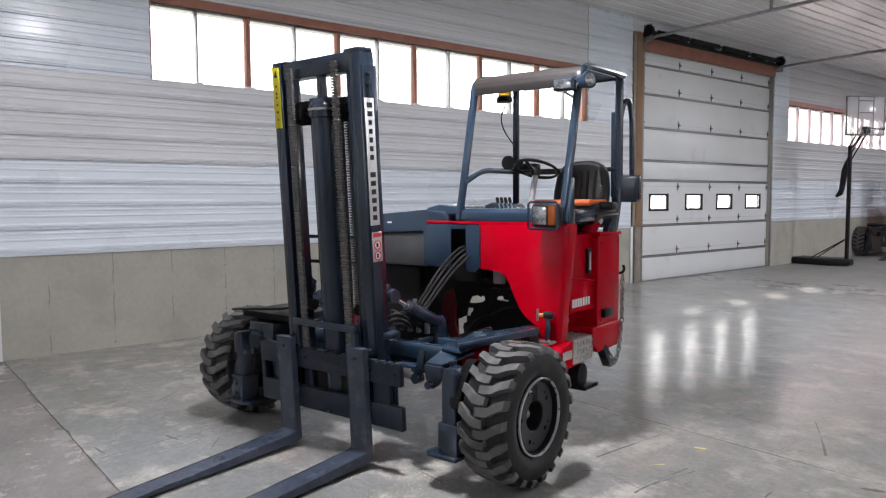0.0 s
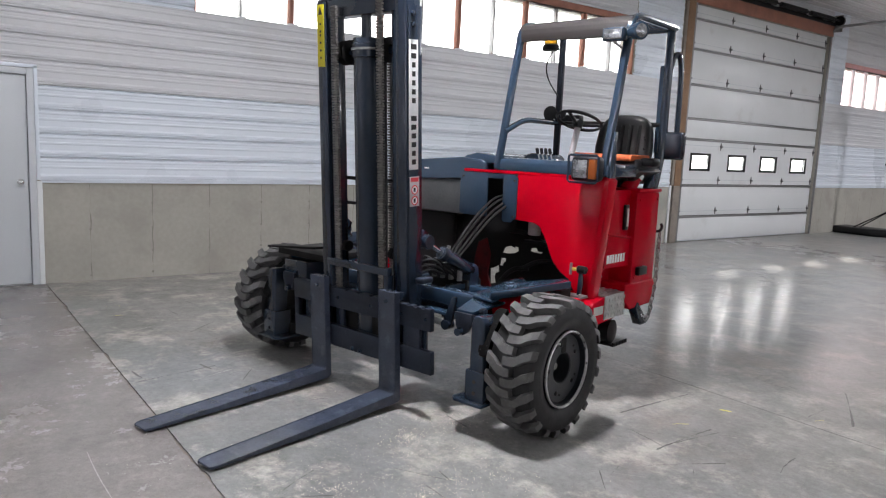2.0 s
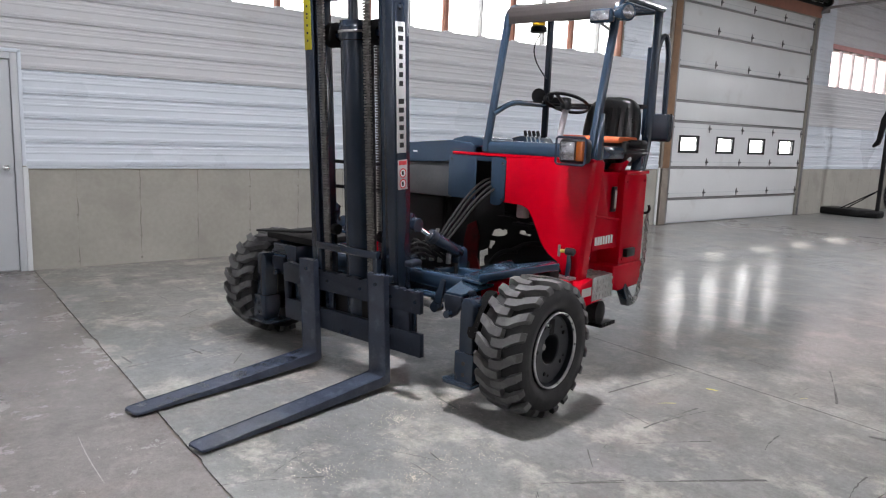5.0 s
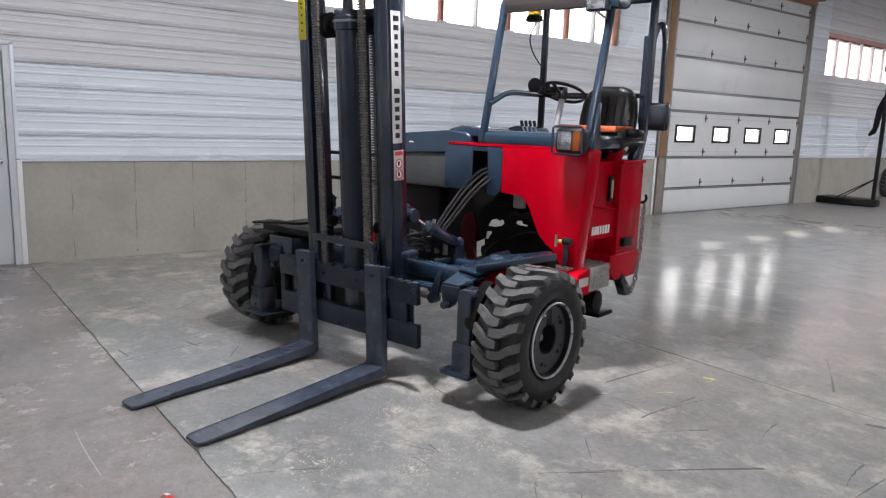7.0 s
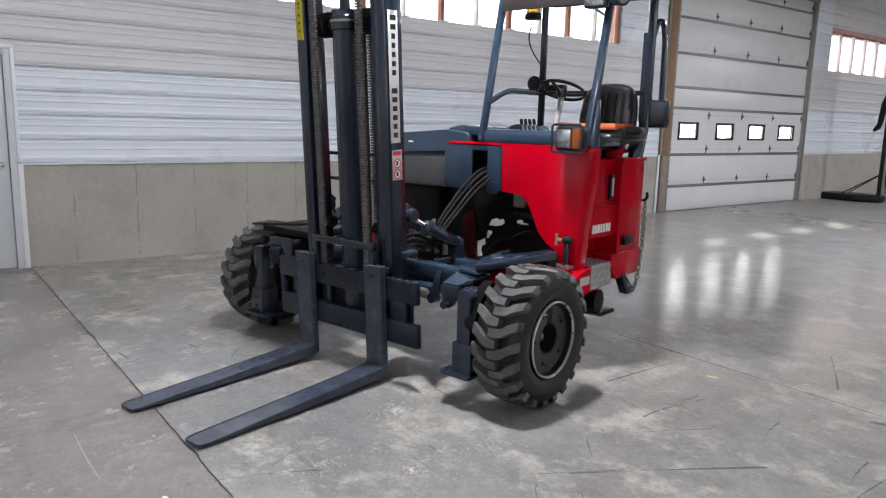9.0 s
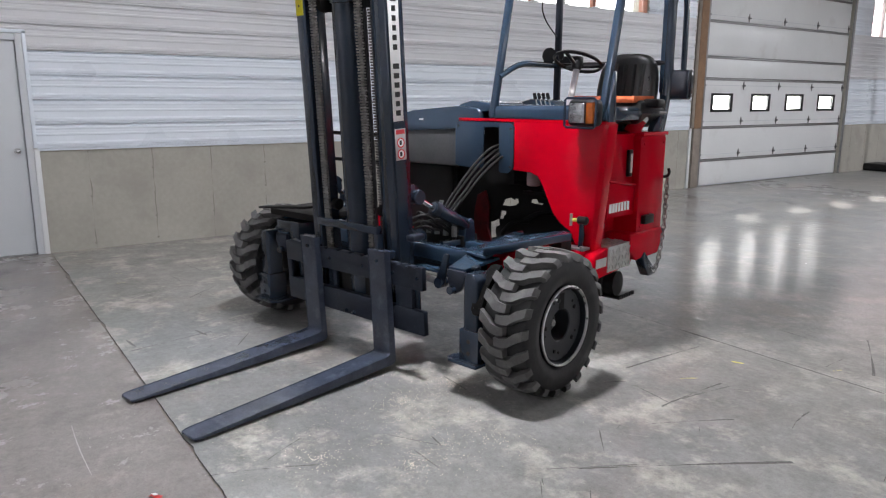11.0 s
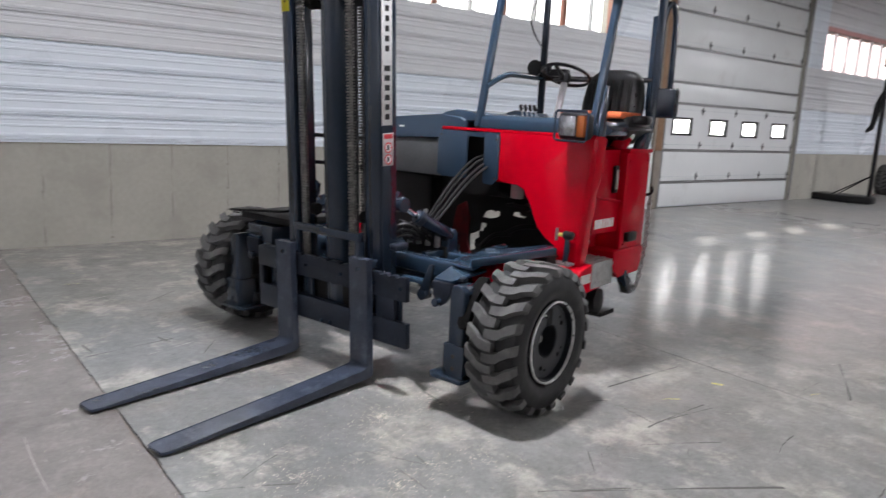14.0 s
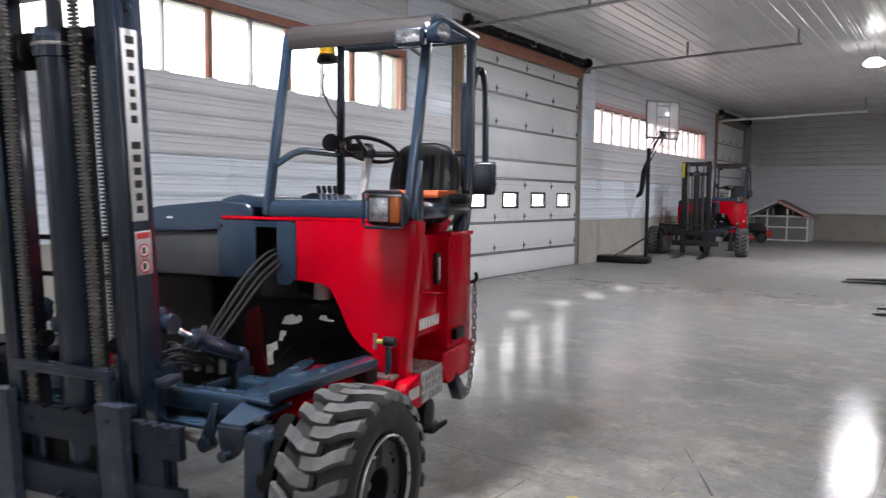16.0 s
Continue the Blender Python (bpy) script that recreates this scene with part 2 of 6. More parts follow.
def floor_material(name, warm, cool, dark, pale, polish=(0.06, 0.18), spec=(0.10, 0.33)):
    """Sealed concrete: warm and cool clouds, dark stains, pale scuffed patches, fine specks and a worn polish."""
    m = bpy.data.materials.new(name)
    m.use_nodes = True
    n, l = m.node_tree.nodes, m.node_tree.links
    b = n["Principled BSDF"]
    geo = n.new("ShaderNodeTexCoord")

    def cloud(scale, detail, rough, lo, hi, a=0.0, c=1.0):
        t = n.new("ShaderNodeTexNoise")
        t.inputs["Scale"].default_value, t.inputs["Detail"].default_value, t.inputs["Roughness"].default_value = scale, detail, rough
        l.new(geo.outputs["Object"], t.inputs["Vector"])
        r = n.new("ShaderNodeMapRange")
        for k, v in enumerate((lo, hi, a, c)):
            r.inputs[k + 1].default_value = v
        l.new(t.outputs[0], r.inputs[0])
        return r.outputs[0]

    def mix(fac, a, c):
        x = n.new("ShaderNodeMix")
        x.data_type = "RGBA"
        l.new(fac, x.inputs[0])
        for k, v in ((6, a), (7, c)):
            if isinstance(v, tuple):
                x.inputs[k].default_value = (*v, 1)
            else:
                l.new(v, x.inputs[k])
        return x.outputs[2]

    def scale(col, fac):
        x = n.new("ShaderNodeVectorMath")
        x.operation = "SCALE"
        l.new(col, x.inputs[0])
        l.new(fac, x.inputs["Scale"])
        return x.outputs[0]
    sep = n.new("ShaderNodeSeparateXYZ")
    l.new(geo.outputs["Object"], sep.inputs[0])

    def along(y0, y1, a, c):
        r = n.new("ShaderNodeMapRange")
        r.interpolation_type = "SMOOTHSTEP"
        for k, v in enumerate((y0, y1, a, c)):
            r.inputs[k + 1].default_value = v
        l.new(sep.outputs["Y"], r.inputs[0])
        return r.outputs[0]

    def maths(op, a, c):
        x = n.new("ShaderNodeMath")
        x.operation = op
        for k, v in ((0, a), (1, c)):
            if isinstance(v, (int, float)):
                x.inputs[k].default_value = v
            else:
                l.new(v, x.inputs[k])
        return x.outputs[0]
    worn = along(3.4, 7.0, 1.0, 0.5)      # stains and bare patches thin out away from the parking place
    col = mix(cloud(0.35, 4, 0.55, 0.4, 0.6), warm, cool)
    col = mix(maths("MULTIPLY", cloud(0.9, 9, 0.68, 0.48, 0.66, 0, 0.6), worn), col, dark)
    col = mix(maths("MULTIPLY", cloud(2.3, 9, 0.74, 0.51, 0.62, 0, 0.68), worn), col, pale)
    col = mix(cloud(0.62, 7, 0.7, 0.55, 0.68, 0, 0.35), col, (0.34, 0.275, 0.235))
    col = scale(col, cloud(5.5, 10, 0.8, 0.37, 0.63, 0.86, 1.10))
    col = scale(col, cloud(30, 7, 0.8, 0.36, 0.62, 0.87, 1.06))
    col = scale(col, cloud(130, 3, 0.7, 0.33, 0.45, 0.78, 1.0))
    col = mix(cloud(95, 3, 0.7, 0.66, 0.72, 0, 0.5), col, (0.52, 0.50, 0.47))
    l.new(col, b.inputs["Base Color"])
    dust = along(6.5, 16.0, 0.0, 1.0)      # dust lies thicker towards the little-used far end
    l.new(maths("ADD", cloud(2.2, 8, 0.75, 0.34, 0.66, *polish), maths("MULTIPLY", dust, 0.24)), b.inputs["Roughness"])
    l.new(maths("MULTIPLY", cloud(1.7, 8, 0.72, 0.36, 0.62, *spec), maths("SUBTRACT", 1.0, maths("MULTIPLY", dust, 0.45))), b.inputs["Specular IOR Level"])
    wav = n.new("ShaderNodeTexNoise")
    wav.inputs["Scale"].default_value, wav.inputs["Detail"].default_value = 10.0, 4
    wav.inputs["Roughness"].default_value = 0.6
    l.new(geo.outputs["Object"], wav.inputs["Vector"])
    bp = n.new("ShaderNodeBump")
    bp.inputs["Strength"].default_value, bp.inputs["Distance"].default_value = 0.45, 0.011
    l.new(wav.outputs[0], bp.inputs["Height"])
    l.new(bp.outputs[0], b.inputs["Normal"])
    return m


FLOOR = floor_material("sealed_concrete", (0.318, 0.309, 0.291), (0.250, 0.256, 0.253), (0.180, 0.178, 0.165), (0.50, 0.475, 0.42), (0.035, 0.115))
FLOOR_OLD = floor_material("older_brown_concrete", (0.288, 0.262, 0.246), (0.252, 0.234, 0.222), (0.128, 0.116, 0.106), (0.345, 0.32, 0.302), (0.16, 0.32), (0.22, 0.42))


# ---- mesh helpers ----
def part(name, bm, material, parent=None, label="", smooth=True):
    """One mesh object out of a bmesh, under a thing or a part."""
    me = bpy.data.meshes.new(name)
    bmesh.ops.recalc_face_normals(bm, faces=bm.faces)
    bm.to_mesh(me)
    bm.free()
    me.materials.append(material)
    if smooth:
        me.shade_smooth()
        me.set_sharp_from_angle(angle=radians(35))
    ob = new(name, me)
    if parent:
        ob.parent = parent
    if label:
        ob["label"] = label
    return ob


def thing(name, m, label, category, group="", kind=""):
    ob = new(name)
    ob.matrix_world = m
    return tagged(ob, label, category, group, kind)


def bx(x0, x1, y0, y1, z0, z1, bevel=0.0, bm=None, seg=2):
    """A box, bevelled; added to bm if given."""
    b = bmesh.new()
    v = [b.verts.new((x, y, z)) for x in (x0, x1) for y in (y0, y1) for z in (z0, z1)]
    for f in ((0, 1, 3, 2), (4, 6, 7, 5), (0, 4, 5, 1), (2, 3, 7, 6), (0, 2, 6, 4), (1, 5, 7, 3)):
        b.faces.new([v[i] for i in f])
    if bevel:
        bmesh.ops.bevel(b, geom=b.edges[:], offset=bevel, segments=seg, profile=0.5, affect="EDGES")
    return merge(bm, b)


def merge(bm, b):
    if bm is None:
        return b
    me = bpy.data.meshes.new("scratch")
    b.to_mesh(me)
    bm.from_mesh(me)
    bpy.data.meshes.remove(me)
    b.free()
    return bm


def prism(poly, axis, a, c, bevel=0.0, bm=None, seg=2):
    """A polygon of two coordinates, pushed along axis from a to c. Coordinates are the other two axes in order."""
    b = bmesh.new()
    i = "xyz".index(axis)

    def at(p, d):
        q = list(p)
        q.insert(i, d)
        return q
    lo, hi = [b.verts.new(at(p, a)) for p in poly], [b.verts.new(at(p, c)) for p in poly]
    n = len(poly)
    b.faces.new(lo)
    b.faces.new(hi)
    for k in range(n):
        b.faces.new((lo[k], lo[(k + 1) % n], hi[(k + 1) % n], hi[k]))
    if bevel:
        bmesh.ops.bevel(b, geom=b.edges[:], offset=bevel, segments=seg, profile=0.5, affect="EDGES")
    return merge(bm, b)


def loft(low, high, z0, z1, bevel=0.0):
    """A solid between two outlines of as many corners, one above the other."""
    b = bmesh.new()
    lo, hi = [b.verts.new((x, y, z0)) for x, y in low], [b.verts.new((x, y, z1)) for x, y in high]
    b.faces.new(lo)
    b.faces.new(hi)
    for k in range(len(lo)):
        b.faces.new((lo[k - 1], lo[k], hi[k], hi[k - 1]))
    if bevel:
        bmesh.ops.bevel(b, geom=b.edges[:], offset=bevel, segments=2, profile=0.5, affect="EDGES")
    return b


def tube(pts, r, n=10, bm=None, bend=0.0, closed=False):
    """A round tube along points; bend rounds the corners."""
    pts = [Vector(p) for p in pts]
    if bend:
        out = [pts[0]]
        for k in range(1, len(pts) - 1):
            p, a, c = pts[k], pts[k - 1], pts[k + 1]
            da, dc = min(bend, (a - p).length * 0.49), min(bend, (c - p).length * 0.49)
            s, e = p + (a - p).normalized() * da, p + (c - p).normalized() * dc
            out += [s.lerp(p, u).lerp(p.lerp(e, u), u) for u in (0, 0.2, 0.4, 0.6, 0.8, 1)]
        pts = out + [pts[-1]]
    b = bmesh.new()
    rings, side = [], None
    m = len(pts)
    for k, p in enumerate(pts):
        d = (pts[(k + 1) % m] - pts[k - 1]) if closed else (pts[min(k + 1, m - 1)] - pts[max(k - 1, 0)])
        d.normalize()
        if side is None:
            side = d.orthogonal().normalized()
        side = (side - d * side.dot(d)).normalized()
        up = d.cross(side)
        rad = r[k] if isinstance(r, (list, tuple)) else r
        rings.append([b.verts.new(p + rad * (side * math.cos(2 * math.pi * j / n) + up * math.sin(2 * math.pi * j / n))) for j in range(n)])
    for k in range(m if closed else m - 1):
        q, s = rings[k], rings[(k + 1) % m]
        for j in range(n):
            b.faces.new((q[j], q[(j + 1) % n], s[(j + 1) % n], s[j]))
    if not closed:
        b.faces.new(rings[0])
        b.faces.new(rings[-1])
    return merge(bm, b)


def lathe(profile, centre, axis="x", n=40, bm=None, closed=False):
    """Turns (distance along axis, radius) points round an axis through centre."""
    b = bmesh.new()
    c = Vector(centre)
    ax = {"x": (Vector((1, 0, 0)), Vector((0, 1, 0)), Vector((0, 0, 1))), "y": (Vector((0, 1, 0)), Vector((0, 0, 1)), Vector((1, 0, 0))), "z": (Vector((0, 0, 1)), Vector((1, 0, 0)), Vector((0, 1, 0)))}[axis]
    rings = [[b.verts.new(c + ax[0] * d + (ax[1] * math.cos(2 * math.pi * j / n) + ax[2] * math.sin(2 * math.pi * j / n)) * r) for j in range(n)] for d, r in profile]
    for k in range(len(rings) if closed else len(rings) - 1):
        q, s = rings[k], rings[(k + 1) % len(rings)]
        for j in range(n):
            b.faces.new((q[j], q[(j + 1) % n], s[(j + 1) % n], s[j]))
    if not closed:
        b.faces.new(rings[0])
        b.faces.new(rings[-1])
    return merge(bm, b)


def rod(a, c, r, n=12, bm=None):
    return tube([a, c], r, n, bm)


def beam(a, c, w, h, bevel=0.005, bm=None):
    """A square bar between two points, w wide and h high."""
    a, c = Vector(a), Vector(c)
    d = c - a
    b = bx(0, d.length, -w / 2, w / 2, -h / 2, h / 2, bevel)
    b.transform(Matrix.Translation(a) @ d.to_track_quat("X", "Z").to_matrix().to_4x4())
    return merge(bm, b)


# ---- the hall ----
def rib_profile(z0, z1, off):
    """Depth over height of the ribbed steel sheet: broad ribs every 0.24 m with two small flutes between."""
    pts = [(z0, 0.0)]
    k0 = math.floor((z0 - 1.327) / 0.2355)
    for k in range(k0, k0 + 40):
        c = 1.327 + 0.2355 * k
        for dz, d in ((-0.056, 0), (-0.054, -0.015), (-0.036, -0.015), (-0.034, 0.014), (-0.024, 0.016), (-0.022, 0.002), (-0.013, 0.002), (-0.011, 0.016), (0.012, 0.016), (0.030, 0.0), (0.085, 0), (0.092, 0.0065), (0.106, 0.0065), (0.113, 0), (0.145, 0), (0.151, 0.0065), (0.165, 0.0065), (0.171, 0)):
            if z0 + 0.002 < c + dz < z1 - 0.002:
                pts.append((c + dz, d))
    pts.append((z1, 0.0))
    return [(z, d + off) for z, d in pts]


def sheet(name, axis, plane, sign, a, c, z0, z1, material, parent):
    """One steel siding sheet with ribs along the wall."""
    b = bmesh.new()
    rows = []
    for z, d in rib_profile(z0, z1, 0.018):
        p = plane + sign * d
        rows.append([b.verts.new((p, s, z) if axis == "y" else (s, p, z)) for s in (a, c)])
    for q, s in zip(rows, rows[1:]):
        b.faces.new((q[0], q[1], s[1], s[0]))
    return part(name, b, material, parent, smooth=False)


def wall(name, axis, plane, sign, a, c, openings, label):
    """A wall 0.3 m thick with openings (a, c, z0, z1) through it, along axis."""
    cuts = sorted({a, c, *(v for o in openings for v in o[:2])})
    b = bmesh.new()
    for s, e in zip(cuts, cuts[1:]):
        holes = sorted((o[2], o[3]) for o in openings if o[0] <= s and o[1] >= e)
        z = -0.05
        for lo, hi in holes + [(CEIL + 0.05, CEIL + 0.05)]:
            if lo > z + 0.001:
                p, q = sorted((plane, plane - sign * 0.3))
                if axis == "y":
                    bx(p, q, s, e, z, lo, bm=b)
                else:
                    bx(s, e, p, q, z, lo, bm=b)
            z = hi
    return tagged(part(name, b, CONCRETE_WALL, smooth=False), label, "wall", kind="structure")


WIN_Z0, WIN_Z1, LEDGE = 2.90, 3.74, 1.048
WIN1, WIN2 = (3.108, 10.37), (17.54, 26.6)
GD = (11.98, 16.77, 0.0, 4.30)
GD2 = (28.0, 31.9, 0.0, 4.30)
DOOR = (0.545, 1.525, 0.0, 2.12)
wall_west = wall("wall_west", "y", W, 1, SOUTH, NORTH, [(*WIN1, WIN_Z0, WIN_Z1), (*WIN2, WIN_Z0, WIN_Z1), GD, GD2, DOOR], "long hall wall, bare concrete base with white ribbed steel siding above")
wall_north = wall("wall_north", "x", NORTH, -1, W - 0.3, E_WALL + 0.3, [], "end wall with concrete base and dull ribbed steel siding")
FILL_WIN = (-4.0, 14.0)
wall_east = wall("wall_east", "y", E_WALL, -1, SOUTH, NORTH, [(*FILL_WIN, 3.3, 4.45)], "long hall wall with white ribbed steel siding")
wall_south = wall("wall_south", "x", SOUTH, 1, W - 0.3, E_WALL + 0.3, [], "end wall with white ribbed steel siding")
MID = 1.990
for a, c in ((SOUTH, DOOR[0] - 0.07), (DOOR[1] + 0.055, 6.4), (6.4, GD[0] - 0.37), (GD[1] + 0.06, 22.0), (22.0, GD2[0] - 0.37), (GD2[1] + 0.1, NORTH)):
    sheet("siding_sheet", "y", W, 1, a, c, LEDGE, MID, SIDING, wall_west)
for a, c in ((SOUTH, DOOR[0] - 0.07), (DOOR[1] + 0.055, 5.0), (5.0, GD[0] - 0.37), (GD[1] + 0.06, 21.0), (21.0, GD2[0] - 0.37), (GD2[1] + 0.1, NORTH)):
    sheet("siding_sheet", "y", W, 1, a, c, MID, WIN_Z0, SIDING_OLD, wall_west)
sheet("siding_sheet", "y", W, 1, DOOR[0] - 0.07, DOOR[1] + 0.055, DOOR[3] + 0.05, WIN_Z0, SIDING_OLD, wall_west)
for a, c, z0, z1, mt in ((SOUTH, WIN1[0], WIN_Z0, CEIL, SIDING), (WIN1[0], WIN1[1], WIN_Z1 + 0.1, CEIL, SIDING_OLD), (WIN1[1] + 0.02, GD[0] - 0.37, WIN_Z0, CEIL, SIDING), (GD[0] - 0.37, GD[1] + 0.06, 4.56, CEIL, SIDING_OLD),
                         (GD[1] + 0.06, WIN2[0], WIN_Z0, CEIL, SIDING), (WIN2[0], WIN2[1], WIN_Z1 + 0.1, CEIL, SIDING_OLD), (WIN2[1], GD2[0] - 0.37, WIN_Z0, CEIL, SIDING_OLD), (GD2[0] - 0.37, NORTH, 4.5, CEIL, SIDING_OLD)):
    sheet("siding_sheet", "y", W, 1, a, c, z0, z1, mt, wall_west)
for w, ax, pl, sg, a, c in ((wall_north, "x", NORTH, -1, W, E_WALL), (wall_east, "y", E_WALL, -1, SOUTH, NORTH), (wall_south, "x", SOUTH, 1, W, E_WALL)):
    if w is wall_east:
        sheet("siding_sheet", ax, pl, sg, a, c, LEDGE, 3.3, SIDING, w)
        sheet("siding_sheet", ax, pl, sg, a, FILL_WIN[0], 3.3, 4.45, SIDING_OLD, w)
        sheet("siding_sheet", ax, pl, sg, FILL_WIN[1], c, 3.3, 4.45, SIDING_OLD, w)
        sheet("siding_sheet", ax, pl, sg, a, c, 4.45, CEIL, SIDING_OLD, w)
        continue
    sheet("siding_sheet", ax, pl, sg, a, c, LEDGE, 2.93, SIDING_OLD, w)
    sheet("siding_sheet", ax, pl, sg, a, c, 2.93, CEIL, SIDING_GREY, w)
# form joints in the concrete base, with tie holes
JOINTS = [2.029 + 0.622 * k for k in range(16)] + [17.2 + 0.622 * k for k in range(17)] + [-6.5 + 0.622 * k for k in range(11)]
for y in JOINTS:
    if GD[0] - 0.3 < y < GD[1] + 0.2 or DOOR[0] - 0.15 < y < DOOR[1] + 0.2:
        continue
    b = bmesh.new()
    n = 14
    left, right = [], []
    for k in range(n + 1):
        z, wob = LEDGE * k / n, 0.004 * math.sin(y * 31 + k * 1.7) + random.uniform(-0.002, 0.002)
        thin = 1.0 if noise.noise((y * 3, z * 6, 0.5)) > -0.12 else 0.15
        left.append(b.verts.new((W + 0.0025, y + wob - 0.004 * thin, z)))
        right.append(b.verts.new((W + 0.0025, y + wob + thin * (0.003 + random.uniform(0, 0.005)), z)))
    for k in range(n):
        b.faces.new((left[k], right[k], right[k + 1], left[k + 1]))
    for z in (0.06, 0.3, 0.55, 0.82):
        if random.random() < 0.6:
            lathe([(0.002, 0.012), (0.003, 0.009)], (W, y, z), "x", 8, b)
    part("form_joint", b, JOINTGRIME, wall_west)
# steel drip edge over the concrete
for a, c in ((SOUTH, DOOR[0] - 0.07), (DOOR[1] + 0.055, GD[0] - 0.37), (GD[1] + 0.06, GD2[0] - 0.37)):
    part("drip_edge", bx(W + 0.002, W + 0.022, a, c, LEDGE - 0.018, LEDGE + 0.006, 0.003), SIDING, wall_west)

# floor: slabs with sawn joints over a base
floor = tagged(part("floor", bx(W - 0.3, E_WALL + 0.3, SOUTH - 0.3, NORTH + 0.3, -0.3, -0.0085), JOINTDIRT), "sealed grey concrete floor of slabs with sawn joints", "floor", kind="structure")
XS = [W - 0.2, -4.4, -0.77, 2.9, 6.5, E_WALL + 0.2]
YS = [SOUTH - 0.2, -1.7, 1.6, 4.87, 8.2, 11.5, 14.8, 18.1, 21.4, 24.7, 28.0, NORTH + 0.2]
XROWS = {2: [W - 0.2, -0.77, 2.9, 6.5, E_WALL + 0.2], 1: [W - 0.2, -0.2, 4.0, E_WALL + 0.2]}
for j, (y0, y1) in enumerate(zip(YS, YS[1:])):
    xs = XROWS.get(j, XS)
    for x0, x1 in zip(xs, xs[1:]):
        b = bmesh.new()
        n = max(2, int((x1 - x0) / 0.018)) if j in (1, 2) and x0 < 0 else 2
        g = 0.0024

        def edge(y, s, rough):
            return [(x0 + g + (x1 - x0 - 2 * g) * k / n, y + s * (g + (max(0, noise.noise((k * 0.083, y, 3.0 + s)) - 0.16) * 0.040 * (0.55 + abs(noise.noise((k * 0.9, y, 5.0)))) + abs(noise.noise((k * 0.47, y, s))) * 0.007 if rough and 0 < k < n else 0))) for k in range(n + 1)]
        lo, hi = edge(y0, 1, j == 2), edge(y1, -1, j == 1)
        top = [b.verts.new((x, y, 0)) for x, y in lo + hi[::-1]]
        bot = [b.verts.new((x, y, -0.011)) for x, y in lo + hi[::-1]]
        b.faces.new(top)
        for k in range(len(top)):
            b.faces.new((top[k], top[k - 1], bot[k - 1], bot[k]))
        part("slab", b, FLOOR_OLD if j < 2 else FLOOR, floor, smooth=False)

# ceiling: one ribbed steel sheet, ribs along the hall
b = bmesh.new()
rows, x = [], W
while x < E_WALL:
    for dx, d in ((0, 0), (0.06, 0), (0.068, 0.004), (0.08, 0.004), (0.088, 0), (0.13, 0), (0.138, 0.004), (0.15, 0.004), (0.158, 0), (0.19, 0), (0.203, 0.018), (0.222, 0.018), (0.235, 0)):
        rows.append((x + dx, CEIL - d))
    x += 0.25
prev = None
for x, z in rows:
    cur = [b.verts.new((x, y, z)) for y in (SOUTH - 0.2, NORTH + 0.2)]
    if prev:
        b.faces.new((prev[0], prev[1], cur[1], cur[0]))
    prev = cur
tagged(part("ceiling", b, CEILING, smooth=False), "glossy white ribbed steel ceiling", "ceiling", kind="structure")
tagged(part("roof", bx(W - 0.3, E_WALL + 0.3, SOUTH - 0.3, NORTH + 0.3, CEIL + 0.06, CEIL + 0.2), SIDING_OLD), "closed roof deck over the ceiling", "roof", kind="structure")


def window(name, y0, y1, mullions, daylight, label, timber, thin):
    """A long strip window: panes between thin and stout mullions, a red-brown head, and the sky's glow outside."""
    root = tagged(part(name, bx(W - 0.16, W + 0.012, y0 - 0.0, y1, WIN_Z1, WIN_Z1 + 0.1, 0.004), timber), label, "window", kind="structure")
    part("jamb", bx(W - 0.16, W + 0.006, y0, y0 + 0.02, WIN_Z0, WIN_Z1, 0.003), timber, root)
    part("jamb", bx(W - 0.16, W + 0.006, y1 - 0.025, y1, WIN_Z0, WIN_Z1, 0.003), timber, root)
    part("sill", bx(W - 0.16, W + 0.014, y0, y1, WIN_Z0 - 0.03, WIN_Z0 + 0.004, 0.004), SIDING_OLD, root)
    edges = [y0 + 0.02] + [m[0] for m in mullions] + [y1 - 0.025]
    for y, stout in mullions:
        w = (0.026 if stout else 0.011) * thin
        part("mullion", bx(W - 0.12, W - 0.03, y - w, y + w, WIN_Z0, WIN_Z1, 0.002), DOORWHITE if thin < 1 else timber if stout else GALV, root)
        part("clip", bx(W - 0.03, W + 0.022, y - w - 0.03, y + w + 0.03, WIN_Z0 - 0.02, WIN_Z0 + 0.02, 0.004), SIDING_OLD, root)
    for s, e in zip(edges, edges[1:]):
        p = part("pane", bx(W - 0.082, W - 0.078, s + 0.004, e - 0.004, WIN_Z0 + 0.002, WIN_Z1 - 0.002), PANE, root, smooth=False)
        p.visible_shadow = False
    tagged(part("backdrop", bx(W - 0.42, W - 0.40, y0 - 0.3, y1 + 1.0, WIN_Z0 - 0.15, WIN_Z1 + 0.45), daylight, smooth=False), "bright white sky outside the strip window", "sky", kind="structure")
    return root


window("window_1", *WIN1, [(3.645 + 0.6195 * k, k % 2 == 1) for k in range(11)], DAYLIGHT, "long strip window of frosted panes under a red-brown header", REDWOOD, 1.0)
# timber and mullions paled in colour to stand in for window glare
window("window_2", *WIN2, [(18.15 + 0.62 * k, k % 4 == 3) for k in range(14)], DAYLIGHT_ROSE, "long strip window with rosy edges under a faded header", PALEPINK, 0.7)


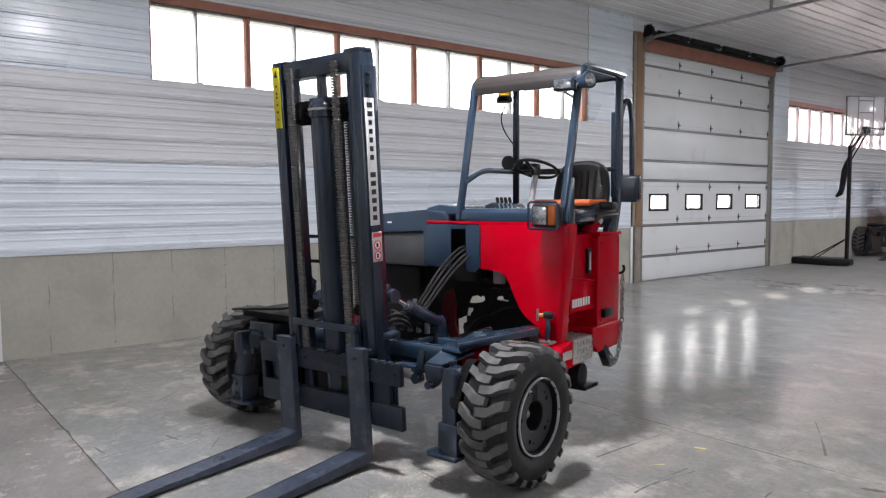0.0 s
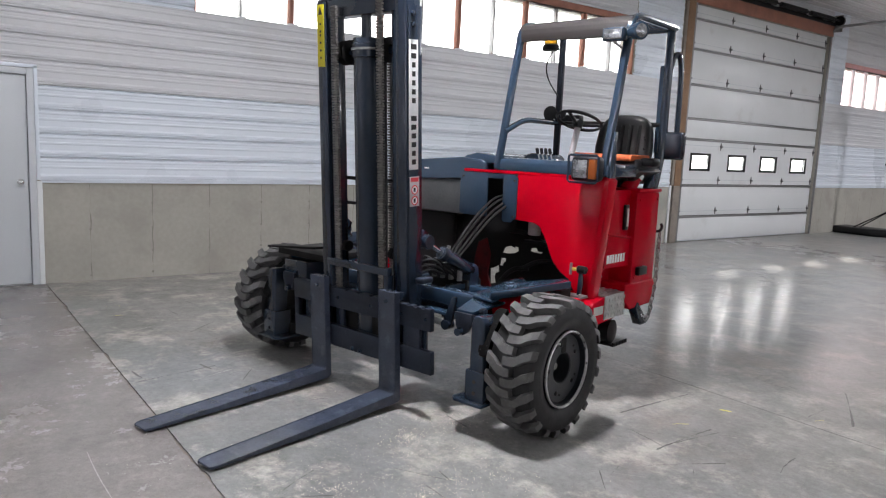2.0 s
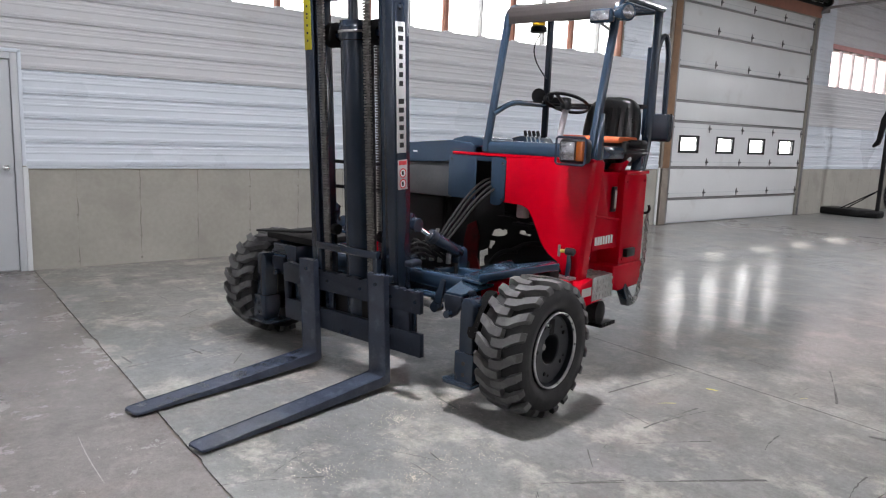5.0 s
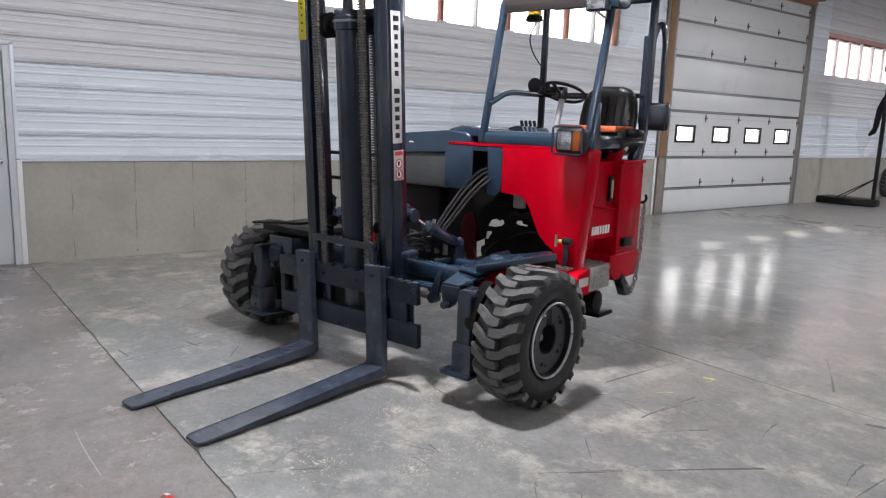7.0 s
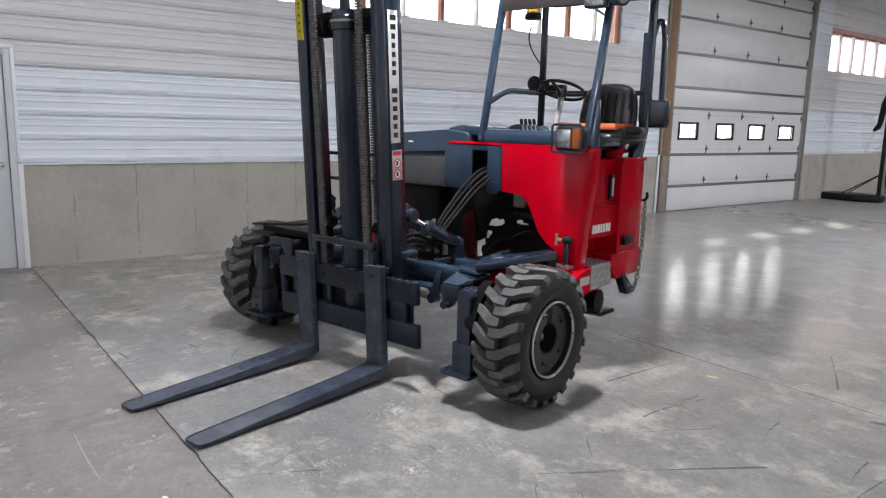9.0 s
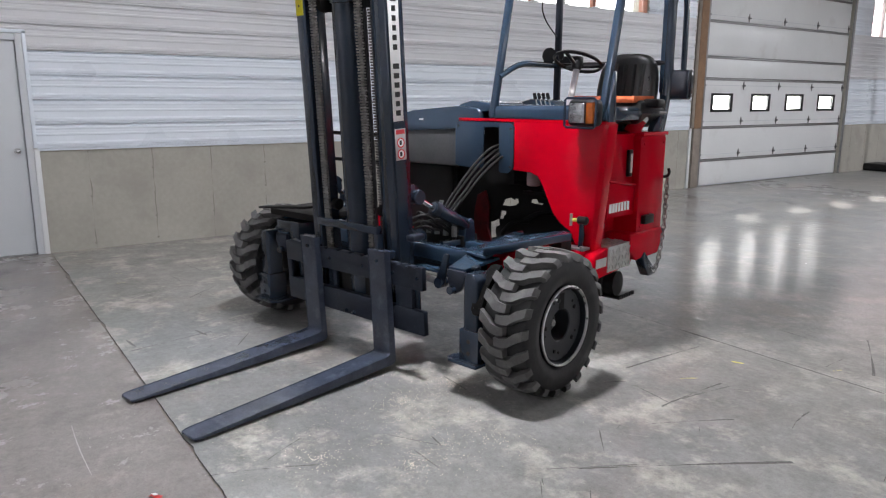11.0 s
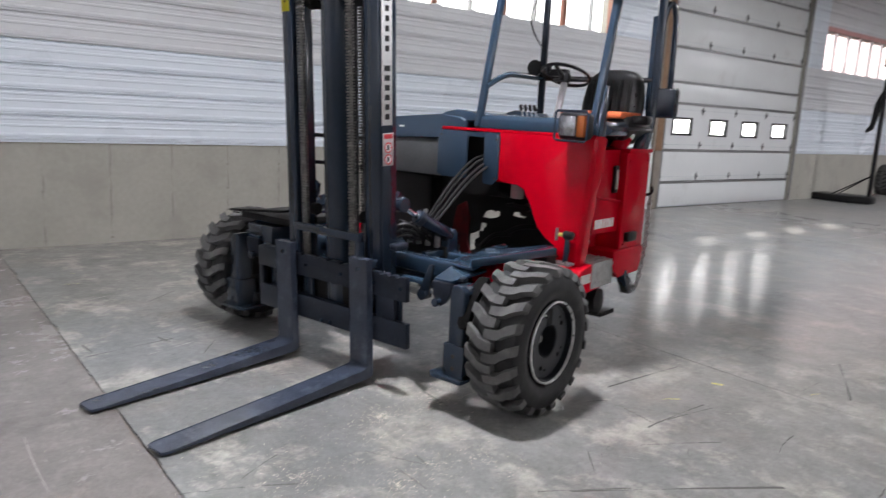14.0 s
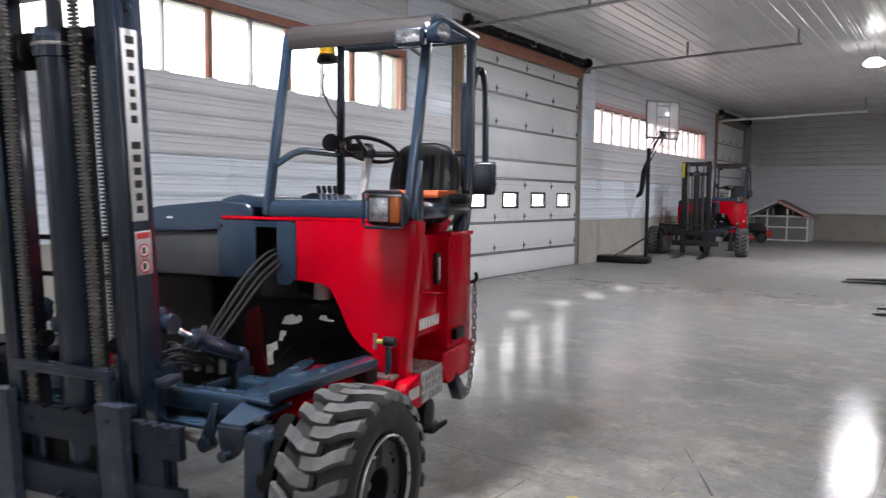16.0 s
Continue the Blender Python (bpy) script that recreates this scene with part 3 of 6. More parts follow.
# unseen east window and glow sheet, added as fill light for the hall
tagged(part("backdrop", bx(E_WALL + 0.35, E_WALL + 0.37, FILL_WIN[0] - 0.1, FILL_WIN[1] + 0.1, 3.15, 4.6), FILL_EAST, smooth=False), "glow sheet outside the added east window, for fill light", "sky", kind="structure")
w3 = tagged(part("window_3", bx(E_WALL - 0.012, E_WALL + 0.16, FILL_WIN[0], FILL_WIN[1], 4.45, 4.55, 0.004), REDWOOD), "assumed strip window in the opposite wall, added for fill light", "window", kind="structure")
for k in range(15):
    y = FILL_WIN[0] + 1.2 * k
    part("mullion", bx(E_WALL + 0.03, E_WALL + 0.12, y - 0.02, y + 0.02, 3.3, 4.45, 0.002), REDWOOD, w3)


def overhead_door(name, y0, y1, lines, windows, label):
    """A sectional overhead door: panels with dark seams, hinges, a header, tracks and small framed windows."""
    root = tagged(part(name, bx(W - 0.11, W - 0.10, y0, y1, 0.0, 4.3), SEAM, smooth=False), label, "door", kind="structure")
    z = 0.0
    for k, zz in enumerate(lines + [4.32]):
        holes = windows if windows and z < 1.35 and zz > 1.66 else []
        panel = bmesh.new()
        cuts = [y0 + 0.01] + [v for h in holes for v in h] + [y1 - 0.01]
        for i, (s, e) in enumerate(zip(cuts, cuts[1:])):
            if i % 2 and holes:
                bx(W - 0.10, W - 0.055, s, e, z + 0.02, 1.348, bm=panel)
                bx(W - 0.10, W - 0.055, s, e, 1.645, zz - 0.02, bm=panel)
            else:
                bx(W - 0.10, W - 0.055, s, e, z + 0.02, zz - 0.02, 0.004 if not holes else 0, bm=panel)
        pan = part("door_panel", panel, DOORWHITE, root)
        if k < len(lines):
            part("seam_strip", bx(W - 0.075, W - 0.045, y0 + 0.02, y1 - 0.02, zz - 0.03, zz + 0.008, 0.003), GALV, root)
            zh = zz - 0.115 if k == 2 else zz + 0.10
            if k != 3:
                part("panel_joint", bx(W - 0.056, W - 0.053, y0 + 0.03, y1 - 0.03, zh - 0.004, zh + 0.004), DOORGREY, pan, smooth=False)
                for f in (0.012, 0.257, 0.497, 0.741, 0.988):      # small leaf hinges with a knuckle
                    y = y0 + (y1 - y0) * f
                    h = prism([(y - 0.008, zh - 0.075), (y + 0.008, zh - 0.075), (y + 0.026, zh - 0.012), (y + 0.026, zh + 0.012), (y + 0.008, zh + 0.075), (y - 0.008, zh + 0.075), (y - 0.026, zh + 0.012), (y - 0.026, zh - 0.012)], "x", W - 0.055, W - 0.049, 0.002)
                    rod((W - 0.042, y - 0.034, zh), (W - 0.042, y + 0.034, zh), 0.015, 8, h)
                    part("hinge", h, SEAM, pan)
        z = zz
    part("bottom_seal", bx(W - 0.095, W - 0.060, y0 + 0.01, y1 - 0.01, 0.0, 0.021, 0.003), DOORGREY, root)
    for s, e in windows:
        fr = bmesh.new()
        for q in ((s - 0.02, s + 0.045, 1.33, 1.663), (e - 0.045, e + 0.02, 1.33, 1.663), (s + 0.045, e - 0.045, 1.33, 1.375), (s + 0.045, e - 0.045, 1.618, 1.663)):
            bx(W - 0.058, W - 0.045, *q, 0.003, fr)
        wf = part("window_frame", fr, BLACK, root)
        pn = part("pane", bx(W - 0.08, W - 0.076, s, e, 1.348, 1.645), PANE, wf, smooth=False)
        pn.visible_shadow = False
    return root


# hazy bright distance seen through the door's clear windows, low enough to let the sun over it
tagged(part("backdrop", bx(-42.0, -41.9, -40, 90, -0.5, 17.0), DAYLIGHT_DOOR, smooth=False), "bright hazy distance outside the hall", "sky", kind="structure")
tagged(part("ground", bx(-300, 300, -300, 300, -0.6, -0.31), CONCRETE_WALL), "pale gravel yard around the hall", "ground", kind="structure")
GW = [(12.285, 12.885), (13.495, 14.085), (14.64, 15.245), (15.815, 16.445)]
door_lines = [0.469, 1.061, 1.918, 2.293, 2.905, 3.532, 4.062]
# the back plate has the windows cut through it, so it is built round them
od = overhead_door("door_2", GD[0], GD[1], door_lines, GW, "closed white sectional overhead door with four small windows")
b = bmesh.new()
cuts = [GD[0]] + [v for h in GW for v in h] + [GD[1]]
for i, (s, e) in enumerate(zip(cuts, cuts[1:])):
    if i % 2:
        bx(W - 0.12, W - 0.104, s, e, 0, 1.348, bm=b)
        bx(W - 0.12, W - 0.104, s, e, 1.645, 4.35, bm=b)
    else:
        bx(W - 0.12, W - 0.104, s, e, 0, 4.35, bm=b)
b.to_mesh(od.data)
b.free()
od2 = overhead_door("door_3", GD2[0], GD2[1], [0.6, 1.2, 1.8, 2.4, 3.0, 3.6], [], "closed white sectional overhead door near the end wall")
# timber jamb, header, shaft with springs, and tracks of the overhead doors
for (y0, y1), root in (((GD[0], GD[1]), od), ((GD2[0], GD2[1]), od2)):
    part("timber_post", bx(W + 0.004, W + 0.045, y0 - 0.26, y0 - 0.07, 1.05, 4.6, 0.006), WOOD if root is od else REDWOOD, root)
    part("post_foot", bx(W + 0.004, W + 0.045, y0 - 0.26, y0 - 0.07, 0.0, 1.048, 0.006), WOODGREY, root)
    part("edge_board", bx(W + 0.004, W + 0.040, y0 - 0.335, y0 - 0.263, 1.06, 4.6, 0.005), WOODGREY, root)
    part("white_trim", bx(W + 0.004, W + 0.03, y0 - 0.36, y0 - 0.305, 0.0, 1.05, 0.004), DOORWHITE, root)
    part("header_timber", bx(W + 0.006, W + 0.05, y0 - 0.06, y1 + 0.05, 4.30, 4.55, 0.006), REDWOOD if root is od else WOODGREY, root)
    part("shaft", rod((W + 0.13, y0 - 0.05, 4.63), (W + 0.13, y1 + 0.15, 4.63), 0.02, 10), BLACK, root)
    for f in (0.05, 0.28, 0.52, 0.76):
        s = y0 + (y1 - y0) * f
        sp = bmesh.new()
        for k in range(28):
            lathe([(k * 0.035, 0.045), (k * 0.035 + 0.016, 0.05), (k * 0.035 + 0.033, 0.045)], (W + 0.13, s, 4.63), "y", 10, sp)
        part("torsion_spring", sp, BLACK, root)
    seal = bmesh.new()      # ragged rubber flap above the timber
    n = 48
    top = [(y0 - 0.1 + (y1 - y0 + 0.15) * k / n, 4.60 + 0.05 * noise.noise((k * 0.31, y0, 2.0)) + (0.06 if k % 12 == 3 else 0)) for k in range(n + 1)]
    prism(top + [(y1 + 0.05, 4.52), (y0 - 0.1, 4.52)], "x", W + 0.052, W + 0.075, bm=seal)
    part("rubber_seal", seal, BLACK, root)
    for y in (y0 - 0.03, y1 + 0.1):
        part("cable_drum", lathe([(-0.04, 0.07), (-0.03, 0.1), (0.03, 0.1), (0.04, 0.07)], (W + 0.13, y, 4.63), "y", 18), BLACK, root)
        part("bracket", bx(W, W + 0.19, y - 0.012, y + 0.012, 4.40, 4.75, 0.003), GALV, root)
    for y in (y0 - 0.035, y1 + 0.03):
        part("vertical_track", bx(W - 0.03, W + 0.03, y - 0.025, y + 0.025, 0.0, 4.3, 0.004), GALV, root)
        if root is od2 and y > y1:
            continue
        z = 4.56 if root is od else 4.40
        tr = tube([(W + 0.01, y, z - 0.31), (W + 0.03, y, z - 0.14), (W + 0.16, y, z - 0.06), (W + 4.6, y, z)], 0.028 if root is od else 0.04, 8, bend=0.2)
        part("horizontal_track", tr, GALV if root is od else DOORWHITE, root)
        for d in (2.41, 4.54) if root is od else (4.54,):
            part("track_hanger", bx(W + d - 0.02, W + d + 0.02, y - 0.02, y + 0.02, z - 0.01, CEIL - 0.01), GALV, root)

# walk door by the window wall
door_1 = tagged(part("door_1", bx(W - 0.055, W - 0.01, DOOR[0] + 0.045, DOOR[1] - 0.045, 0.012, DOOR[3] - 0.045, 0.003), DOORGREY), "closed pale grey steel walk door", "door", kind="structure")
fr = bmesh.new()
for q in ((DOOR[0] - 0.02, DOOR[0] + 0.04, 0, DOOR[3] + 0.02), (DOOR[1] - 0.04, DOOR[1] + 0.02, 0, DOOR[3] + 0.02), (DOOR[0] + 0.04, DOOR[1] - 0.04, DOOR[3] - 0.04, DOOR[3] + 0.02)):
    bx(W - 0.12, W + 0.028, *q, 0.004, fr)
part("door_frame", fr, DOORGREY, door_1)
part("white_trim", bx(W + 0.002, W + 0.03, DOOR[1] + 0.022, DOOR[1] + 0.07, 0, LEDGE, 0.003), DOORWHITE, door_1)
part("white_trim", bx(W + 0.002, W + 0.034, DOOR[1] + 0.022, DOOR[1] + 0.055, LEDGE + 0.01, DOOR[3] + 0.05, 0.003), SIDING, door_1)
part("white_trim", bx(W + 0.002, W + 0.034, DOOR[0] - 0.07, DOOR[1] + 0.055, DOOR[3] + 0.024, DOOR[3] + 0.06, 0.003), SIDING, door_1)
part("door_knob", lathe([(0, 0.03), (0.008, 0.03), (0.012, 0.013), (0.03, 0.013), (0.04, 0.026), (0.055, 0.029), (0.068, 0.02), (0.072, 0.004)], (W - 0.01, DOOR[1] - 0.115, 1.035), "x", 20), CHROME, door_1)
# added unseen backing that stops daylight leaking round the leaf
part("door_stop", bx(W - 0.29, W - 0.13, DOOR[0] + 0.002, DOOR[1] - 0.002, 0.0, DOOR[3] - 0.002), DOORGREY, door_1, smooth=False)
part("threshold", bx(W - 0.12, W + 0.02, DOOR[0] + 0.04, DOOR[1] - 0.04, 0.0, 0.012, 0.003), GALV, door_1)

# ceiling lamps: round high-bay lamps, the last two added as unseen fill
for k, (x, y) in enumerate(LAMPS):
    lamp = thing("ceiling_lamp", pose(x, y, 4.42), "round lit high-bay lamp under the steel ceiling, in a partly assumed layout", "ceiling lamp", "high-bay lamps")
    part("housing", lathe([(0.14, 0.105), (0.15, 0.11), (0.2, 0.08), (0.26, 0.065)], (0, 0, 0), "z", 28), GALV, lamp)
    part("reflector", lathe([(0.012, 0.21), (0.03, 0.212), (0.07, 0.19), (0.139, 0.11), (0.139, 0.10), (0.07, 0.18), (0.03, 0.20)], (0, 0, 0), "z", 28, closed=True), ACRYLIC, lamp, "lit clear acrylic reflector")
    part("diffuser", lathe([(-0.03, 0.05), (-0.028, 0.13), (-0.005, 0.185), (0.012, 0.19)], (0, 0, 0), "z", 28), BULB, lamp)
    part("stem", rod((0, 0, 0.26), (0, 0, CEIL - 4.42), 0.012), GALV, lamp)
    li = new("lamp_light", bpy.data.lights.new("lamp_light", "AREA"))
    li.data.shape, li.data.size, li.data.energy, li.data.color = "DISK", 0.4, LAMP_POWER, (0.935, 0.925, 1.0)
    li.matrix_world = pose(x, y, 4.375)


# ---- the truck-mounted forklift: x to its near side, y to its rear, z up, from the fork heels ----
WR, WW, WC = 0.395, 0.295, (1.168, 0.418, 0.392)   # tyre radius and width, wheel centre


def tyre_mesh(cx, cy, cz, out):
    """Carcass with shoulders and two rows of bent lugs; out: +1 where the outer side looks to +x."""
    h = WW / 2
    prof = [(-h + 0.03, 0.215), (-h + 0.008, 0.235), (-h, 0.28), (-h + 0.004, WR - 0.063), (-h + 0.018, WR - 0.046), (-h + 0.05, WR - 0.041), (0, WR - 0.039), (h - 0.05, WR - 0.041), (h - 0.018, WR - 0.046), (h - 0.004, WR - 0.063), (h, 0.295), (h + 0.002, 0.285), (h + 0.002, 0.275), (h, 0.265), (h - 0.008, 0.235), (h - 0.03, 0.215)]
    return lathe(prof, (cx, cy, cz), "x", 56, closed=True)


def lug_mesh(cx, cy, cz):
    """Two staggered rows of bent lugs: the centre half lies along the axle, the shoulder half sweeps forward."""
    b = bmesh.new()
    n, h = 21, WW / 2
    step = 2 * math.pi / n
    for side in (-1, 1):
        for k in range(n):
            a0 = k * step + (0.5 * step if side > 0 else 0)
            # rows across the lug: lateral place, sweep, width, height
            rows = ((h + 0.002, -0.54, 0.36, WR - 0.036), (h - 0.012, -0.50, 0.42, WR - 0.014), (0.085, -0.28, 0.43, WR - 0.004), (0.052, -0.04, 0.40, WR - 0.001), (0.012, 0.02, 0.40, WR), (-0.026, 0.03, 0.36, WR))
            ring = []
            for u, s, w, r in rows:
                q = []
                for f, rr in ((s, r), (s + w, r), (s + w + 0.05, WR - 0.053), (s - 0.05, WR - 0.053)):
                    a = a0 + f * step
                    q.append(b.verts.new((cx + side * u, cy + rr * math.cos(a), cz + rr * math.sin(a))))
                ring.append(q)
            for q, s in zip(ring, ring[1:]):
                for j in range(4):
                    b.faces.new((q[j], q[(j + 1) % 4], s[(j + 1) % 4], s[j]))
            b.faces.new(ring[0])
            b.faces.new(ring[-1])
    bmesh.ops.bevel(b, geom=[e for e in b.edges if e.calc_length() > 0.02 and e.calc_face_angle(0) > 0.35], offset=0.004, segments=1, affect="EDGES")
    return b


def front_wheel(parent, side):
    cx, cy, cz = side * WC[0], WC[1], WC[2]
    o = side
    # flat disc with an open centre, closed behind
    disc = lathe([(o * 0.03, 0.085), (o * 0.105, 0.085), (o * 0.110, 0.09), (o * 0.113, 0.186), (o * 0.105, 0.197), (o * 0.03, 0.199)], (cx, cy, cz), "x", 44, closed=True)
    wheel = part("wheel", disc, RIMDARK, parent, "front wheel with a worn solid tyre")
    part("tyre", tyre_mesh(cx, cy, cz, side), RUBBER, wheel, "thick black rubber tyre, dusty and worn")
    part("tread", lug_mesh(cx, cy, cz), TREAD, wheel, "deep chevron tread lugs, grey with dust")
    part("rim_barrel", lathe([(o * 0.05, 0.1985), (o * 0.134, 0.2005), (o * 0.134, 0.213), (-o * 0.12, 0.214), (-o * 0.12, 0.205), (o * 0.05, 0.204)], (cx, cy, cz), "x", 56, closed=True), RIMDARK, wheel)
    part("rim_lip", lathe([(o * 0.135, 0.205), (o * 0.143, 0.206), (o * 0.149, 0.2105), (o * 0.145, 0.2155), (o * 0.135, 0.2155)], (cx, cy, cz), "x", 56, closed=True), SILVER, wheel, "bare silver rim edge")
    part("hub", lathe([(-o * 0.04, 0.084), (-o * 0.03, 0.084), (-o * 0.026, 0.05), (o * 0.045, 0.046), (o * 0.052, 0.036), (o * 0.054, 0.005)], (cx, cy, cz), "x", 30), BLACK, wheel)
    part("hub_nut", lathe([(o * 0.054, 0.020), (o * 0.068, 0.019), (o * 0.070, 0.012)], (cx, cy, cz), "x", 6), STEEL, wheel)
    part("disc_slot", bx(min(cx + o * 0.112, cx + o * 0.1142), max(cx + o * 0.112, cx + o * 0.1142), cy - 0.024, cy + 0.02, cz + 0.086, cz + 0.172), NEARBLACK, wheel, smooth=False)
    for k in range(5):
        a = k * 2 * math.pi / 5 + 0.55
        part("rim_bolt", lathe([(o * 0.109, 0.013), (o * 0.119, 0.012), (o * 0.121, 0.007)], (cx, cy + 0.142 * math.cos(a), cz + 0.142 * math.sin(a)), "x", 8), BLACK, wheel)
        a += 0.28
        part("bolt_hole", lathe([(o * 0.1115, 0.008), (o * 0.1142, 0.0075)], (cx, cy + 0.150 * math.cos(a), cz + 0.150 * math.sin(a)), "x", 8), NEARBLACK, wheel)
    part("valve", rod((cx + o * 0.113, cy - 0.085, cz + 0.155), (cx + o * 0.14, cy - 0.088, cz + 0.158), 0.006, 8), DECAL, wheel)
    return wheel


def leaf_chain(parent, x, y, z0, z1):
    """Leaf chain: a stack of plates with pins, link by link."""
    b = bmesh.new()
    k, z = 0, z0
    while z < z1 - 0.012:
        w = 0.023 if k % 2 else 0.027
        bx(x - w, x + w, y - 0.012, y + 0.008, z, z + 0.0105, 0.002, b, 1)
        z += 0.0158
        k += 1
    bx(x - 0.012, x + 0.012, y - 0.002, y + 0.004, z0, z1 - 0.01, bm=b)
    return part("lift_chain", b, CHAIN, parent, "oily steel leaf chain", smooth=False)


def decal_bars(parent, x0, x1, y, z0, z1, rows, material, name, axis="y"):
    """Writing that is left as plain bars."""
    h = (z1 - z0) / len(rows)
    for k, w in enumerate(rows):
        if w:
            b = bmesh.new()
            c, half = (x0 + x1) / 2, (x1 - x0) / 2 * w
            z = z1 - (k + 0.5) * h
            if axis == "y":
                bx(c - half, c + half, y - 0.0012, y, z - h * 0.29, z + h * 0.29, bm=b)
            else:
                bx(y, y + 0.0012, c - half, c + half, z - h * 0.29, z + h * 0.29, bm=b)
            part(name, b, material, parent, smooth=False)


def build_forklift():
    t = thing("forklift", pose(-3.406, 2.696, 0, 0, 0, 13.18), "red and navy truck-mounted forklift, forks lowered on the concrete", "forklift", "truck-mounted forklifts")
    # --- forks ---
    for s in (-1, 1):
        c = s * 0.315
        w = 0.068
        blade = [(-1.226, 0.084), (-1.226, 0.095), (-0.68, 0.094), (-0.06, 0.098), (-0.012, 0.101), (0.0, 0.112), (0.0, 0.712), (0.045, 0.712), (0.045, 0.052), (0.030, 0.040), (0.0, 0.036), (-0.6, 0.053)]
        b = prism(blade, "x", c - w, c + w)
        for v in b.verts:      # the tip narrows
            if v.co.y < -1.218:
                v.co.x = c + (v.co.x - c) * 0.72
        for y, f in ((-1.176, 1.0), (-1.203, 0.95), (-1.219, 0.84)):
            bmesh.ops.bisect_plane(b, geom=b.verts[:] + b.edges[:] + b.faces[:], plane_co=(0, y, 0), plane_no=(0, 1, 0))
            for v in b.verts:
                if abs(v.co.y - y) < 1e-4:
                    v.co.x = c + (w if v.co.x > c else -w) * f
        bmesh.ops.bevel(b, geom=[e for e in b.edges if len(e.link_faces) == 2 and e.calc_face_angle() > 0.5], offset=0.003, segments=2, affect="EDGES")
        fk = part("fork", b, FORKBLUE, t, "worn navy steel fork")
        part("fork_hook", bx(c - w, c + w, 0.045, 0.085, 0.66, 0.705, 0.004), NAVY, fk)
        part("fork_pin", rod((c, 0.01, 0.655), (c, -0.012, 0.655), 0.011, 10), NAVY, fk)
    # --- carriage ---
    top = [(-0.62, 0.515), (-0.62, 0.635), (-0.55, 0.655), (-0.51, 0.645)]
    for x in (-0.20, -0.09, 0.02, 0.13, 0.44, 0.50, 0.56):      # locking notches
        top += [(x - 0.014, 0.648), (x - 0.010, 0.636), (x + 0.010, 0.636), (x + 0.014, 0.648)]
    top += [(0.62, 0.648), (0.62, 0.515)]
    part("carriage_bar", prism(top, "y", 0.048, 0.082, 0.003), NAVY_WORN, t)
    part("carriage_bar", prism([(-0.62, 0.255), (-0.62, 0.395), (0.62, 0.395), (0.62, 0.255)], "y", 0.048, 0.082, 0.003), NAVY_WORN, t)
    for x0, x1 in ((-0.545, -0.46), (-0.24, -0.16), (0.16, 0.24), (0.46, 0.545)):
        part("carriage_plate", bx(x0, x1, 0.084, 0.11, 0.27, 0.62, 0.003), NAVY, t)
    part("carriage_plate", bx(-0.62, -0.58, 0.05, 0.08, 0.395, 0.515, 0.002), NAVY_WORN, t)
    part("carriage_plate", bx(0.40, 0.53, 0.052, 0.078, 0.395, 0.515, 0.002), NAVY_WORN, t)
    for x in (-0.04, 0.03):
        part("bolt", lathe([(0, 0.014), (-0.014, 0.013), (-0.016, 0.006)], (x, 0.048, 0.275), "y", 6), NAVY, t)
    for x in (-0.17, 0.13, 0.39, 0.585):
        part("bolt", lathe([(0, 0.01), (-0.008, 0.009)], (x, 0.048, 0.585), "y", 8), NAVY, t)
    part("carriage_screen", bx(-0.2, 0.2, 0.12, 0.13, 0.3, 0.62), NEARBLACK, t)
    # --- mast ---
    for s in (-1, 1):
        # outer channel rail with a side plate that carries the signs, and a slim inner rail
        sect = [(s * 0.298, 0.105), (s * 0.378, 0.105), (s * 0.378, 0.222), (s * 0.298, 0.222), (s * 0.298, 0.207), (s * 0.36, 0.207), (s * 0.36, 0.121), (s * 0.298, 0.121)]
        part("mast_rail", prism(sect, "z", 0.27, 2.405, 0.004), NAVY, t)
        part("side_plate", bx(min(s * 0.379, s * 0.390), max(s * 0.379, s * 0.390), 0.117, 0.226, 0.30, 2.33, 0.003), NAVY, t)
        sect = [(s * 0.25, 0.122), (s * 0.292, 0.122), (s * 0.292, 0.215), (s * 0.25, 0.215)]
        part("inner_mast_rail", prism(sect, "z", 0.27, 2.36, 0.003), NAVY, t)
        for z in (2.285, 2.225):
            part("bolt", lathe([(0, 0.017), (s * 0.014, 0.015), (s * 0.016, 0.008)], (s * 0.390, 0.15, z), "x", 8), NAVY, t)
        part("mast_roller", lathe([(-0.02, 0.035), (0.02, 0.035)], (s * 0.21, 0.17, 0.9), "x", 16), NEARBLACK, t)
        part("tilt_bracket", prism([(0.2, 0.94), (0.2, 1.06), (0.29, 1.05), (0.325, 1.02), (0.30, 0.97)], "x", s * 0.33, s * 0.36, 0.004), NAVY, t)
    part("mast_crosshead", bx(-0.297, 0.297, 0.113, 0.22, 2.305, 2.415, 0.008), NAVY, t)
    part("mast_crosshead", bx(-0.378, -0.25, 0.11, 0.22, 2.406, 2.42, 0.004), NAVY, t)
    part("crosshead_plate", bx(0.25, 0.375, 0.108, 0.22, 2.406, 2.43, 0.005), NAVY, t)
    part("rear_crossbar", bx(-0.375, 0.375, 0.226, 0.246, 2.06, 2.14, 0.006), NAVY, t)
    for z in (1.33, 1.17):
        part("ladder_bar", bx(-0.375, 0.375, 0.226, 0.242, z - 0.011, z + 0.011, 0.003), BLACK, t)
    part("lower_crossbar", bx(-0.272, 0.272, 0.050, 0.092, 0.787, 0.832, 0.005), NAVY, t)
    for s in (-1, 1):
        part("crossbar_arm", bx(s * 0.25 - 0.02, s * 0.25 + 0.02, 0.055, 0.105, 0.60, 0.787, 0.004), NAVY, t)
